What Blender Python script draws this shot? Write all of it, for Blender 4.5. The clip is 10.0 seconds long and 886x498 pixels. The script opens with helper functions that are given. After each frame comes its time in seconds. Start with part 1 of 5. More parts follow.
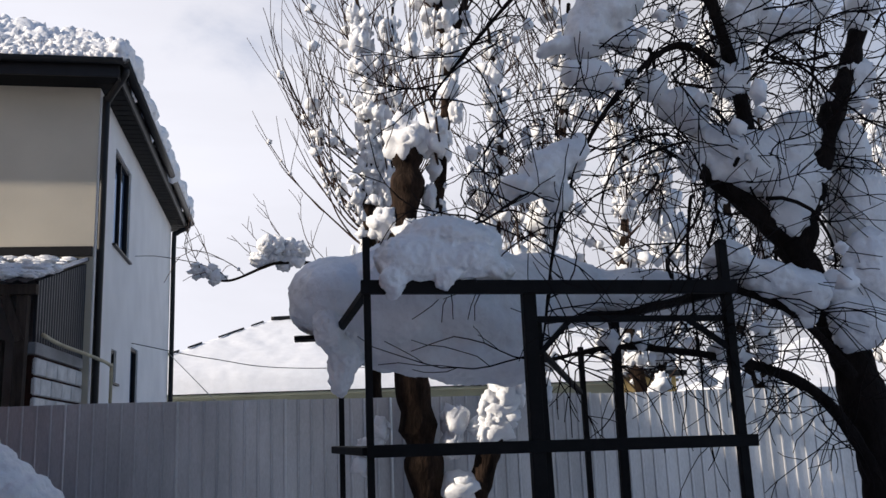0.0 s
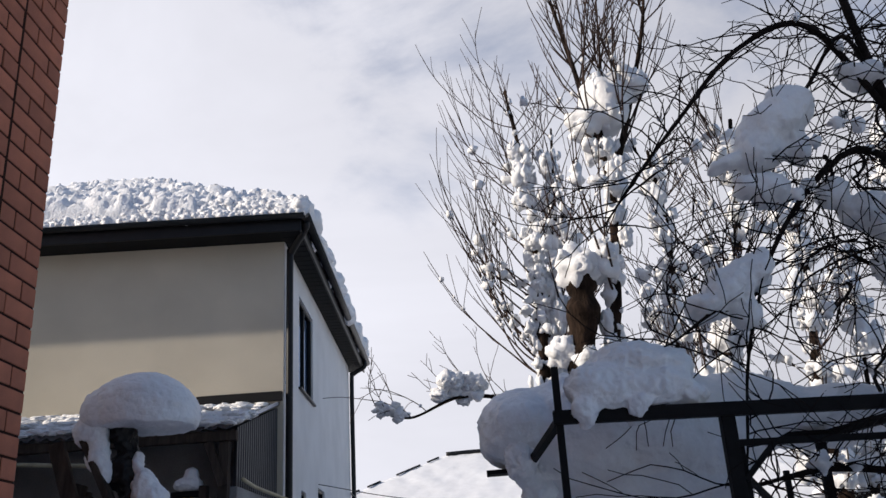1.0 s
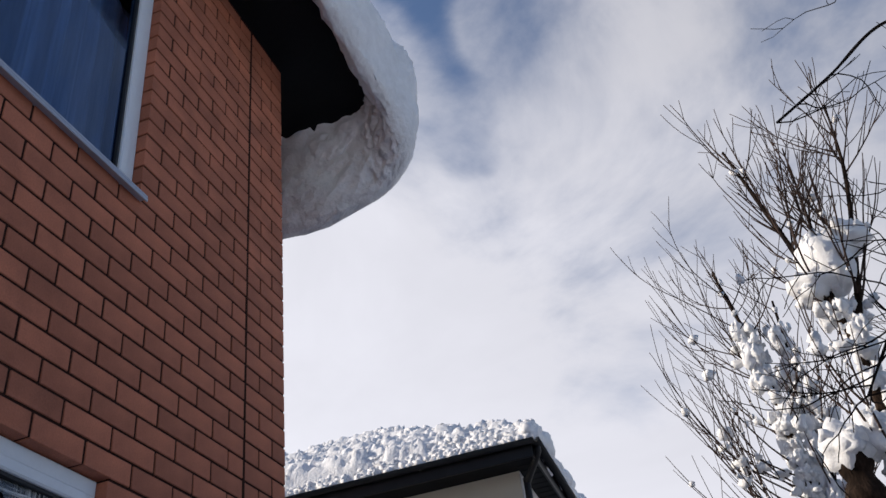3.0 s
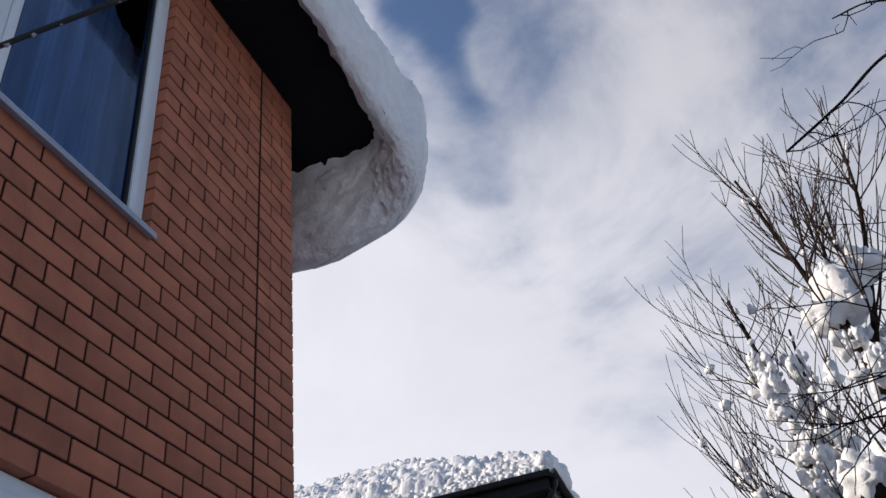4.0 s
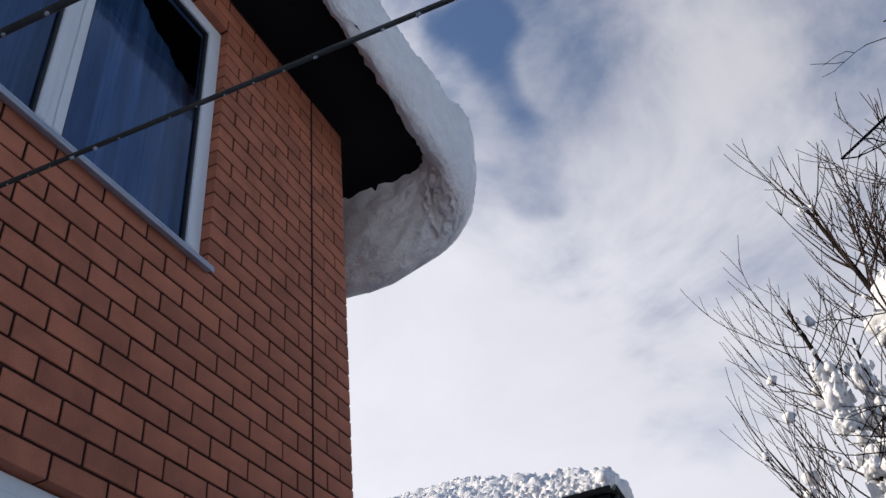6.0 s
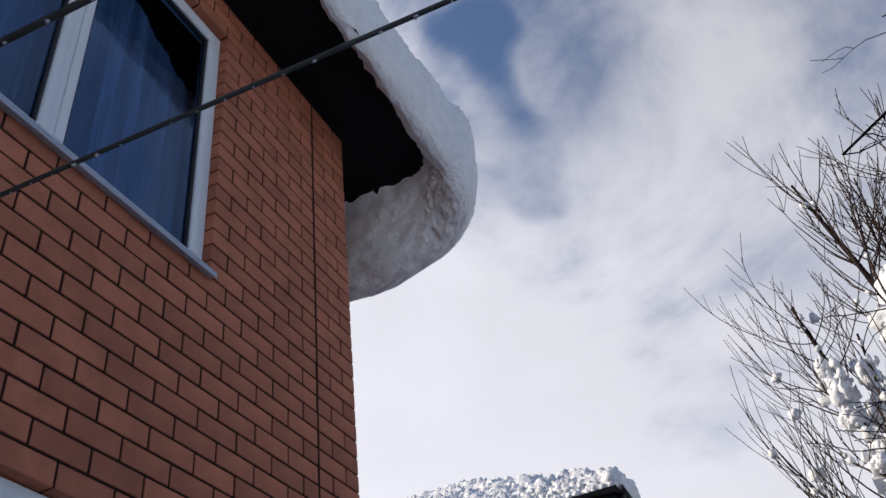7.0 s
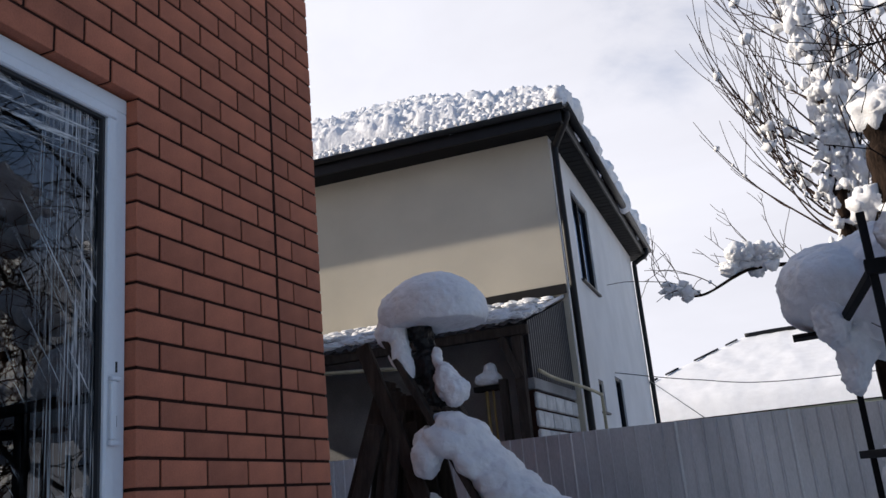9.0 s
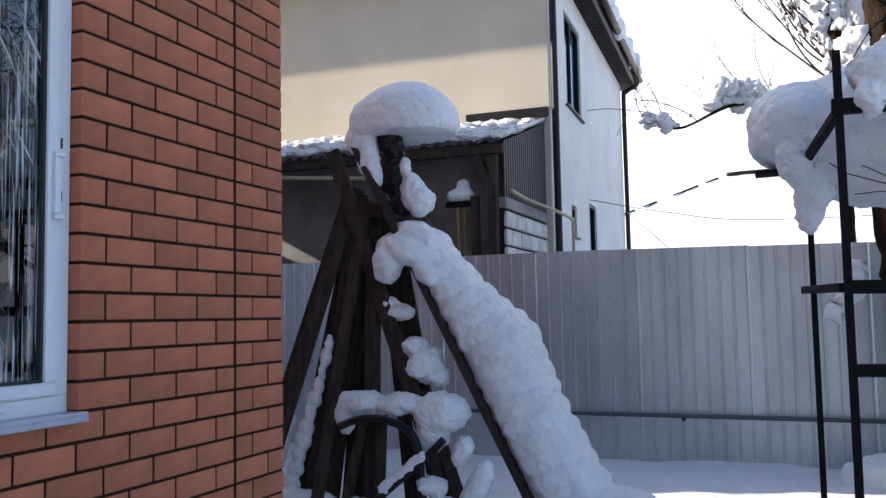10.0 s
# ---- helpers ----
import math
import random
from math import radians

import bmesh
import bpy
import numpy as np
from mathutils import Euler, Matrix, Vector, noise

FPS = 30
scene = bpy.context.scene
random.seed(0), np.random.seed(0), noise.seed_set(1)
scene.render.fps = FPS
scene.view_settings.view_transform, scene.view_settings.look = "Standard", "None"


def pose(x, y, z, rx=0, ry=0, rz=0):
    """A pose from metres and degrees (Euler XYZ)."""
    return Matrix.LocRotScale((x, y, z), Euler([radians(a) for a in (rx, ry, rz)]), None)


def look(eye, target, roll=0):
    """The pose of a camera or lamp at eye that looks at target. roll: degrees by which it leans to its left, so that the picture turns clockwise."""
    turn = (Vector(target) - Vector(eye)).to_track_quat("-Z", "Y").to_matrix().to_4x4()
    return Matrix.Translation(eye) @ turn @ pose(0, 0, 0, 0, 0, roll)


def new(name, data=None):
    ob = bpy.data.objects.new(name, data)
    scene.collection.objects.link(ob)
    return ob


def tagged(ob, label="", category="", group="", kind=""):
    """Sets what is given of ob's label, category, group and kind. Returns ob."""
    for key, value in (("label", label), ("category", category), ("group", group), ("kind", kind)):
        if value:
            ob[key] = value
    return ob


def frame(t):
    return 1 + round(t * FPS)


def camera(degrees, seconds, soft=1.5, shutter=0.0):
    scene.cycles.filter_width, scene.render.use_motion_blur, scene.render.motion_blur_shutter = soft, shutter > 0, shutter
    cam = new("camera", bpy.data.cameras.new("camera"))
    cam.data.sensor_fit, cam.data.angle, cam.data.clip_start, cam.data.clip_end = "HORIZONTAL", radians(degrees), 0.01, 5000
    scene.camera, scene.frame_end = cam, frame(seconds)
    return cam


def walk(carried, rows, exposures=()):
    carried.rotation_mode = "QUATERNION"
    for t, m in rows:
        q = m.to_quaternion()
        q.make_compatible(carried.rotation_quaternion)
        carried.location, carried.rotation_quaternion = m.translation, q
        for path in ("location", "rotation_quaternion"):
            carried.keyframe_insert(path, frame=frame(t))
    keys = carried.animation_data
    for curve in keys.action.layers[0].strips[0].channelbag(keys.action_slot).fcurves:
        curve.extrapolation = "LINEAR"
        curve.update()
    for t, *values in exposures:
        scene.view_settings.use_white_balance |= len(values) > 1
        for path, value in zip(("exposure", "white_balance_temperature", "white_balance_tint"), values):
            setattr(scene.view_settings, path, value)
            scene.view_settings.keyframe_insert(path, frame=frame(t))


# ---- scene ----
cam = camera(53.0, 10.0)
PATH = [
    (0, (2.243, -2.503, 1.657), (2.523, -0.568, 2.08), -2.4),
    (0.2, (2.227, -2.521, 1.678), (2.398, -0.588, 2.163), -3),
    (0.5, (2.179, -2.512, 1.702), (2.238, -0.606, 2.306), -3.3),
    (1, (2.087, -2.607, 1.65), (2.02, -0.742, 2.367), -3.5),
    (1.5, (2.136, -2.644, 1.684), (1.797, -0.813, 2.415), -3),
    (2, (2.114, -2.592, 1.733), (1.723, -0.867, 2.665), -4.5),
    (2.5, (2.064, -2.482, 1.743), (1.654, -0.855, 2.83), -7.2),
    (3, (2.041, -2.466, 1.755), (1.602, -0.911, 2.934), -8.2),
    (3.2, (2.064, -2.483, 1.751), (1.613, -0.948, 2.95), -8),
    (4.5, (2.102, -2.469, 1.761), (1.642, -0.976, 3.011), -8.2),
    (5, (2.113, -2.496, 1.776), (1.62, -1.031, 3.045), -7.7),
    (5.5, (2.142, -2.524, 1.763), (1.597, -1.08, 3.035), -6.7),
    (7, (2.145, -2.527, 1.754), (1.588, -1.094, 3.034), -8.1),
    (7.5, (2.111, -2.525, 1.771), (1.556, -1.09, 3.049), -7.8),
    (8, (2.176, -2.553, 1.699), (1.584, -1.099, 2.937), -6.8),
    (8.2, (2.152, -2.51, 1.669), (1.494, -0.958, 2.745), -6),
    (8.3, (2.123, -2.474, 1.658), (1.437, -0.874, 2.643), -5.7),
    (8.4, (2.114, -2.456, 1.635), (1.4, -0.821, 2.539), -5.2),
    (8.5, (2.117, -2.459, 1.613), (1.382, -0.794, 2.442), -5),
    (9, (2.058, -2.391, 1.559), (1.373, -0.595, 2.112), -5.4),
    (9.5, (2.083, -2.361, 1.531), (1.413, -0.512, 1.896), -4.2),
    (10, (2.207, -2.358, 1.493), (1.498, -0.494, 1.646), -1.1),
]
EXPOSURES = [(0.0, 0.34), (1.0, 0.24), (2.5, 0.17), (4.5, 0.2), (7.5, 0.2), (8.3, 0.25), (9.0, 0.36), (9.5, 0.68), (10.0, 1.30)]
walk(cam, [(t, look(eye, target, roll)) for t, eye, target, roll in PATH], EXPOSURES)

# ---- world and light ----
SUN = Vector((-0.90, -0.20, 0.42)).normalized()
world = bpy.data.worlds.new("winter_sky")
scene.world = world
world.use_nodes = True
wn, wl = world.node_tree.nodes, world.node_tree.links
background = wn["Background"]


def wnode(kind, **values):
    n = wn.new(kind)
    for k, v in values.items():
        n.inputs[k].default_value = v
    return n


def wmath(op, a, b=None):
    n = wn.new("ShaderNodeMath")
    n.operation = op
    for i, v in enumerate((a, b)):
        if v is None:
            continue
        if isinstance(v, (int, float)):
            n.inputs[i].default_value = v
        else:
            wl.new(v, n.inputs[i])
    return n.outputs[0]


sky = wn.new("ShaderNodeTexSky")
sky.sky_type, sky.sun_disc = "NISHITA", False
sky.sun_elevation = math.asin(SUN.z)
sky.sun_rotation = math.atan2(SUN.x, SUN.y)
coord = wn.new("ShaderNodeTexCoord")
stretch = wn.new("ShaderNodeMapping")
stretch.inputs["Scale"].default_value = (1.0, 1.0, 1.5)
stretch.inputs["Location"].default_value = (0.35, 0.1, 0.2)
stretch.inputs["Rotation"].default_value = (0.5, 0.3, 0.4)
wl.new(coord.outputs["Generated"], stretch.inputs["Vector"])
clouds = wnode("ShaderNodeTexNoise", Scale=2.6, Detail=9.0, Roughness=0.58, Distortion=0.35)
wl.new(stretch.outputs["Vector"], clouds.inputs["Vector"])
parts_of = wn.new("ShaderNodeSeparateXYZ")
wl.new(coord.outputs["Generated"], parts_of.inputs["Vector"])
# more cloud towards the horizon and ahead, clearer overhead and behind
bank = wmath("ADD", wmath("ADD", wmath("MULTIPLY", parts_of.outputs["Y"], 0.22), wmath("MULTIPLY", parts_of.outputs["X"], -0.24)), wmath("MULTIPLY", parts_of.outputs["Z"], -0.40))
cover = wn.new("ShaderNodeMapRange")
cover.interpolation_type = "SMOOTHSTEP"
cover.inputs["From Min"].default_value, cover.inputs["From Max"].default_value = 0.24, 0.60


ragged, shift, torn = wnode("ShaderNodeTexNoise", Scale=3.5, Detail=3.0, Roughness=0.5), wn.new("ShaderNodeVectorMath"), wn.new("ShaderNodeVectorMath")
wl.new(coord.outputs["Generated"], ragged.inputs["Vector"])
shift.operation, torn.operation = "MULTIPLY_ADD", "ADD"
shift.inputs[1].default_value, shift.inputs[2].default_value = (0.07, 0.07, 0.07), (-0.035, -0.035, -0.035)
wl.new(ragged.outputs["Color"], shift.inputs[0])
wl.new(shift.outputs["Vector"], torn.inputs[0])
wl.new(coord.outputs["Generated"], torn.inputs[1])


def gap(way, inner, depth):
    """A thinner place in the cloud round a direction."""
    dot, soft = wn.new("ShaderNodeVectorMath"), wn.new("ShaderNodeMapRange")
    dot.operation = "DOT_PRODUCT"
    dot.inputs[1].default_value = Vector(way).normalized()
    wl.new(torn.outputs["Vector"], dot.inputs[0])
    soft.interpolation_type = "SMOOTHSTEP"
    soft.inputs["From Min"].default_value, soft.inputs["From Max"].default_value = math.cos(radians(inner)), 1.0
    soft.inputs["To Max"].default_value = depth
    wl.new(dot.outputs["Value"], soft.inputs["Value"])
    return soft.outputs["Result"]


thin = wmath("ADD", gap((-0.18, 0.655, 0.735), 7.0, 0.15), gap((0.22, 0.66, 0.72), 14, 0.10))
wl.new(wmath("SUBTRACT", wmath("ADD", wmath("ADD", clouds.outputs["Fac"], bank), 0.115), thin), cover.inputs["Value"])
blue = wn.new("ShaderNodeMix")
blue.data_type, blue.blend_type = "RGBA", "MULTIPLY"
blue.inputs["Factor"].default_value = 1.0
blue.inputs["B"].default_value = (0.100, 0.108, 0.125, 1)
wl.new(sky.outputs["Color"], blue.inputs["A"])
glow = wmath("ADD", wmath("MULTIPLY", wmath("ADD", wmath("MULTIPLY", parts_of.outputs["X"], -1.5), parts_of.outputs["Y"]), 0.20), 0.475)
tone = wn.new("ShaderNodeVectorMath")
tone.operation = "SCALE"
tone.inputs[0].default_value = (0.98, 0.983, 1.08)
folds = wnode("ShaderNodeTexNoise", Scale=1.7, Detail=6.0, Roughness=0.55, Distortion=0.6)
wl.new(stretch.outputs["Vector"], folds.inputs["Vector"])
wl.new(wmath("MULTIPLY", glow, wmath("ADD", wmath("MULTIPLY", folds.outputs["Fac"], 0.6), 0.70)), tone.inputs["Scale"])
mixed = wn.new("ShaderNodeMix")
mixed.data_type = "RGBA"
wl.new(cover.outputs["Result"], mixed.inputs["Factor"])
wl.new(blue.outputs["Result"], mixed.inputs["A"])
wl.new(tone.outputs["Vector"], mixed.inputs["B"])
wl.new(mixed.outputs["Result"], background.inputs["Color"])
background.inputs["Strength"].default_value = 1.0

sun = new("sun", bpy.data.lights.new("sun", "SUN"))
sun.data.energy, sun.data.angle, sun.data.color = 4.6, radians(0.8), (1.0, 0.89, 0.76)
sun.matrix_world = look(SUN * 50, (0, 0, 0))


# ---- materials ----
def material(name, colour, rough=0.7, metal=0.0, vary=0.15, scale=6.0, grain=60.0, bump=0.1, each=0.0, tint=None, stretched=(1, 1, 1), spec=0.5):
    """A surface with broad stains and fine grain; each: how far single pieces differ; tint: the colour of the stains."""
    m = bpy.data.materials.new(name)
    m.use_nodes = True
    nodes, links = m.node_tree.nodes, m.node_tree.links
    shader = nodes["Principled BSDF"]
    tc = nodes.new("ShaderNodeTexCoord")
    mp = nodes.new("ShaderNodeMapping")
    mp.inputs["Scale"].default_value = stretched
    links.new(tc.outputs["Object"], mp.inputs["Vector"])
    big, fine = nodes.new("ShaderNodeTexNoise"), nodes.new("ShaderNodeTexNoise")
    for n, sc, de in ((big, scale, 4.0), (fine, grain, 3.0)):
        n.inputs["Scale"].default_value, n.inputs["Detail"].default_value = sc, de
        links.new(mp.outputs["Vector"], n.inputs["Vector"])
    ramp = nodes.new("ShaderNodeMapRange")
    ramp.inputs["From Min"].default_value, ramp.inputs["From Max"].default_value = 0.35, 0.68
    links.new(big.outputs["Fac"], ramp.inputs["Value"])
    mix = nodes.new("ShaderNodeMix")
    mix.data_type = "RGBA"
    mix.inputs["A"].default_value = (*[c * (1 - vary) for c in colour], 1)
    mix.inputs["B"].default_value = (*(tint or [min(1, c * (1 + vary)) for c in colour]), 1)
    links.new(ramp.outputs["Result"], mix.inputs["Factor"])
    hsv = nodes.new("ShaderNodeHueSaturation")
    links.new(mix.outputs["Result"], hsv.inputs["Color"])
    value = nodes.new("ShaderNodeMapRange")
    value.inputs["From Min"].default_value, value.inputs["From Max"].default_value = 0.3, 0.7
    value.inputs["To Min"].default_value, value.inputs["To Max"].default_value = 1 - vary * 0.6, 1 + vary * 0.6
    links.new(fine.outputs["Fac"], value.inputs["Value"])
    if each:
        info = nodes.new("ShaderNodeObjectInfo")
        geo = nodes.new("ShaderNodeNewGeometry")
        both = nodes.new("ShaderNodeMath")
        both.operation = "ADD"
        links.new(info.outputs["Random"], both.inputs[0])
        links.new(geo.outputs["Random Per Island"], both.inputs[1])
        wrap = nodes.new("ShaderNodeMath")
        wrap.operation = "FRACT"
        links.new(both.outputs[0], wrap.inputs[0])
        own = nodes.new("ShaderNodeMapRange")
        own.inputs["To Min"].default_value, own.inputs["To Max"].default_value = 1 - each, 1 + each
        links.new(wrap.outputs[0], own.inputs["Value"])
        times = nodes.new("ShaderNodeMath")
        times.operation = "MULTIPLY"
        links.new(value.outputs["Result"], times.inputs[0])
        links.new(own.outputs["Result"], times.inputs[1])
        links.new(times.outputs[0], hsv.inputs["Value"])
    else:
        links.new(value.outputs["Result"], hsv.inputs["Value"])
    links.new(hsv.outputs["Color"], shader.inputs["Base Color"])
    shader.inputs["Roughness"].default_value, shader.inputs["Metallic"].default_value = rough, metal
    shader.inputs["Specular IOR Level"].default_value = spec
    if bump:
        b = nodes.new("ShaderNodeBump")
        b.inputs["Strength"].default_value, b.inputs["Distance"].default_value = bump, 0.02
        total = nodes.new("ShaderNodeMath")
        total.operation = "ADD"
        links.new(big.outputs["Fac"], total.inputs[0])
        links.new(fine.outputs["Fac"], total.inputs[1])
        links.new(total.outputs[0], b.inputs["Height"])
        links.new(b.outputs["Normal"], shader.inputs["Normal"])
    return m


def glass(name, haze=0.0, gloss_tint=(0.50, 0.68, 1.0, 1), through_tint=(0.30, 0.42, 0.60, 1)):
    """A window pane: clear with a real reflection, the sky's blue put into its gloss colour; haze: streaks of torn
    protective film.
    """
    m = bpy.data.materials.new(name)
    m.use_nodes = True
    nodes, links = m.node_tree.nodes, m.node_tree.links
    nodes.remove(nodes["Principled BSDF"])
    clear, shine, fres = nodes.new("ShaderNodeBsdfTransparent"), nodes.new("ShaderNodeBsdfGlossy"), nodes.new("ShaderNodeFresnel")
    clear.inputs["Color"].default_value = through_tint
    shine.inputs["Roughness"].default_value, shine.inputs["Color"].default_value = 0.01, gloss_tint
    fres.inputs["IOR"].default_value = 1.9
    mix = nodes.new("ShaderNodeMixShader")
    links.new(fres.outputs["Fac"], mix.inputs["Fac"])
    links.new(clear.outputs["BSDF"], mix.inputs[1])
    links.new(shine.outputs["BSDF"], mix.inputs[2])
    last = mix.outputs["Shader"]
    if haze:
        tc = nodes.new("ShaderNodeTexCoord")
        layers = []
        spot = nodes.new("ShaderNodeSeparateXYZ")
        links.new(tc.outputs["Object"], spot.inputs["Vector"])
        # torn film: down the side, scratched across the middle, and along the top
        for tilt, wide, tall, low, high, axis_name, start, end in ((0.0, 55, 1.3, 0.51, 0.64, "Y", -0.42, -0.22), (-0.62, 34, 1.0, 0.57, 0.66, "", 0, 0), (-0.04, 2.0, 30, 0.52, 0.63, "Z", 2.76, 2.86)):
            turned, mp = nodes.new("ShaderNodeMapping"), nodes.new("ShaderNodeMapping")
            turned.inputs["Rotation"].default_value = (tilt, 0, 0)
            mp.inputs["Scale"].default_value = (1, wide, tall)
            links.new(tc.outputs["Object"], turned.inputs["Vector"])
            links.new(turned.outputs["Vector"], mp.inputs["Vector"])
            n = nodes.new("ShaderNodeTexNoise")
            n.inputs["Scale"].default_value, n.inputs["Detail"].default_value, n.inputs["Roughness"].default_value, n.inputs["Distortion"].default_value = 1.6, 9.0, 0.72, 0.5
            links.new(mp.outputs["Vector"], n.inputs["Vector"])
            r = nodes.new("ShaderNodeMapRange")
            r.inputs["From Min"].default_value, r.inputs["From Max"].default_value = low, high
            r.inputs["To Max"].default_value = haze
            links.new(n.outputs["Fac"], r.inputs["Value"])
            patch, edge, masked = nodes.new("ShaderNodeTexNoise"), nodes.new("ShaderNodeMapRange"), nodes.new("ShaderNodeMath")
            patch.inputs["Scale"].default_value, patch.inputs["Detail"].default_value = 2.4 + wide * 0.02, 3.0
            edge.inputs["From Min"].default_value, edge.inputs["From Max"].default_value = 0.45, 0.55
            links.new(turned.outputs["Vector"], patch.inputs["Vector"])
            if axis_name:
                ragged_edge = nodes.new("ShaderNodeMath")
                ragged_edge.operation = "MULTIPLY_ADD"
                ragged_edge.inputs[1].default_value = 0.22
                links.new(patch.outputs["Fac"], ragged_edge.inputs[0])
                links.new(spot.outputs[axis_name], ragged_edge.inputs[2])
                links.new(ragged_edge.outputs[0], edge.inputs["Value"])
                edge.inputs["From Min"].default_value, edge.inputs["From Max"].default_value = start + 0.11, end + 0.11
            else:
                links.new(patch.outputs["Fac"], edge.inputs["Value"])
            masked.operation = "MULTIPLY"
            links.new(r.outputs["Result"], masked.inputs[0])
            links.new(edge.outputs["Result"], masked.inputs[1])
            layers.append(masked)
        most = nodes.new("ShaderNodeMath")
        most.operation = "MAXIMUM"
        links.new(layers[0].outputs[0], most.inputs[0])
        links.new(layers[1].outputs[0], most.inputs[1])
        every = nodes.new("ShaderNodeMath")
        every.operation = "MAXIMUM"
        links.new(most.outputs[0], every.inputs[0])
        links.new(layers[2].outputs[0], every.inputs[1])
        film = nodes.new("ShaderNodeBsdfDiffuse")
        film.inputs["Color"].default_value = (0.75, 0.75, 0.74, 1)
        top = nodes.new("ShaderNodeMixShader")
        links.new(every.outputs[0], top.inputs["Fac"])
        links.new(last, top.inputs[1])
        links.new(film.outputs["BSDF"], top.inputs[2])
        last = top.outputs["Shader"]
    links.new(last, nodes["Material Output"].inputs["Surface"])
    return m


SNOW = material("snow", (0.77, 0.775, 0.79), 0.55, vary=0.04, scale=5, grain=45, bump=0.35, spec=0.3)
SNOW_CRUST = material("snow_crust", (0.77, 0.775, 0.79), 0.5, vary=0.05, scale=9, grain=30, bump=0.6, spec=0.3)
BRICK = material("red_brick", (0.405, 0.134, 0.073), 0.85, vary=0.18, scale=5, grain=140, bump=0.18, each=0.15)
MORTAR = material("dark_mortar", (0.034, 0.015, 0.011), 0.95, vary=0.2, scale=20, grain=120, bump=0.3, spec=0.1)
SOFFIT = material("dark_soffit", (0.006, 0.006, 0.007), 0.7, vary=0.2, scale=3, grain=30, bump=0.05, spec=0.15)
PVC = material("white_pvc", (0.69, 0.71, 0.74), 0.35, vary=0.03, scale=4, grain=60, bump=0.01)
SILL = material("grey_sill_metal", (0.42, 0.45, 0.52), 0.4, 0.4, vary=0.06, scale=6, grain=50, bump=0.02)
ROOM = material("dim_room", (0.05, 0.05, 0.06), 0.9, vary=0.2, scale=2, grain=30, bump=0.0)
# Stretched vertical stripes put the shading of the folds into the curtain's colour.
CURTAIN = material("fold_shaded_curtain", (0.66, 0.70, 0.76), 0.9, vary=0.32, scale=3.2, grain=14, bump=0.1, stretched=(1, 5, 0.12))
GASKET = material("black_rubber", (0.02, 0.02, 0.022), 0.6, vary=0.1, scale=8, grain=60, bump=0.0)
CREAM = material("cream_render", (0.53, 0.48, 0.385), 0.9, vary=0.06, scale=1.1, grain=180, bump=0.12)
WHITE = material("white_render", (0.70, 0.69, 0.68), 0.9, vary=0.06, scale=1.3, grain=180, bump=0.12)
DARK_METAL = material("black_painted_metal", (0.007, 0.0065, 0.007), 0.65, 0.0, vary=0.25, scale=9, grain=80, bump=0.06, spec=0.12)
BLACK_TRIM = material("black_trim", (0.010, 0.010, 0.011), 0.45, vary=0.15, scale=6, grain=60, bump=0.03, spec=0.25)
FENCE = material("galvanised_sheet", (0.50, 0.505, 0.53), 0.36, 0.6, vary=0.14, scale=1.6, grain=45, bump=0.04, each=0.07, stretched=(2.0, 1, 0.5))
PIPE = material("dirty_yellow_pipe", (0.34, 0.30, 0.20), 0.6, vary=0.2, scale=5, grain=50, bump=0.08)
GAS_YELLOW = material("yellow_gas_pipe", (0.26, 0.17, 0.05), 0.5, vary=0.15, scale=7, grain=60, bump=0.05)
BLOCK = material("grey_concrete_block", (0.55, 0.54, 0.53), 0.95, vary=0.15, scale=7, grain=90, bump=0.4, each=0.10)
DARK_PLASTER = material("grey_plaster", (0.25, 0.245, 0.245), 0.9, vary=0.25, scale=1.6, grain=60, bump=0.2)
CORRUGATED = material("dark_corrugated_sheet", (0.075, 0.075, 0.082), 0.5, 0.2, vary=0.15, scale=3, grain=50, bump=0.05)
SIDING = material("dark_ribbed_cladding", (0.036, 0.036, 0.042), 0.5, 0.2, vary=0.15, scale=3, grain=50, bump=0.05)
OLD_WOOD = material("weathered_dark_wood", (0.050, 0.038, 0.031), 0.85, spec=0.15, vary=0.35, scale=4, grain=70, bump=0.5, stretched=(6, 6, 0.8))
BARK = material("dark_bark", (0.012, 0.009, 0.008), 0.95, vary=0.35, scale=9, grain=60, bump=0.8, stretched=(1, 1, 0.35), spec=0.1)
BROWN_BARK = material("brown_bark", (0.022, 0.014, 0.010), 0.95, spec=0.1, vary=0.6, scale=8, grain=50, bump=0.9, stretched=(1, 1, 0.3))
TWIG = material("brown_twigs", (0.050, 0.034, 0.029), 0.9, vary=0.2, scale=3, grain=40, bump=0.0, spec=0.1)
DARK_TWIG = material("black_twigs", (0.010, 0.007, 0.0065), 0.9, vary=0.2, scale=3, grain=40, bump=0.0, spec=0.1)
GREEN_WALL = material("olive_render", (0.30, 0.31, 0.24), 0.9, vary=0.12, scale=1.2, grain=90, bump=0.1)
TERRACOTTA = material("terracotta_wall", (0.42, 0.17, 0.09), 0.9, vary=0.15, scale=2, grain=80, bump=0.1)
OCHRE = material("ochre_wall", (0.60, 0.40, 0.14), 0.9, vary=0.12, scale=2, grain=80, bump=0.1)
WIRE = material("wet_steel_wire", (0.05, 0.055, 0.05), 0.35, 0.3, vary=0.2, scale=20, grain=200, bump=0.1)
ICE = material("ice_drops", (0.42, 0.45, 0.47), 0.08, vary=0.05, scale=20, grain=60, bump=0.0)
CLEAR = glass("window_glass")
FILMED = glass("window_glass_with_torn_film", 0.85, (0.88, 0.91, 0.95, 1), (0.30, 0.32, 0.36, 1))


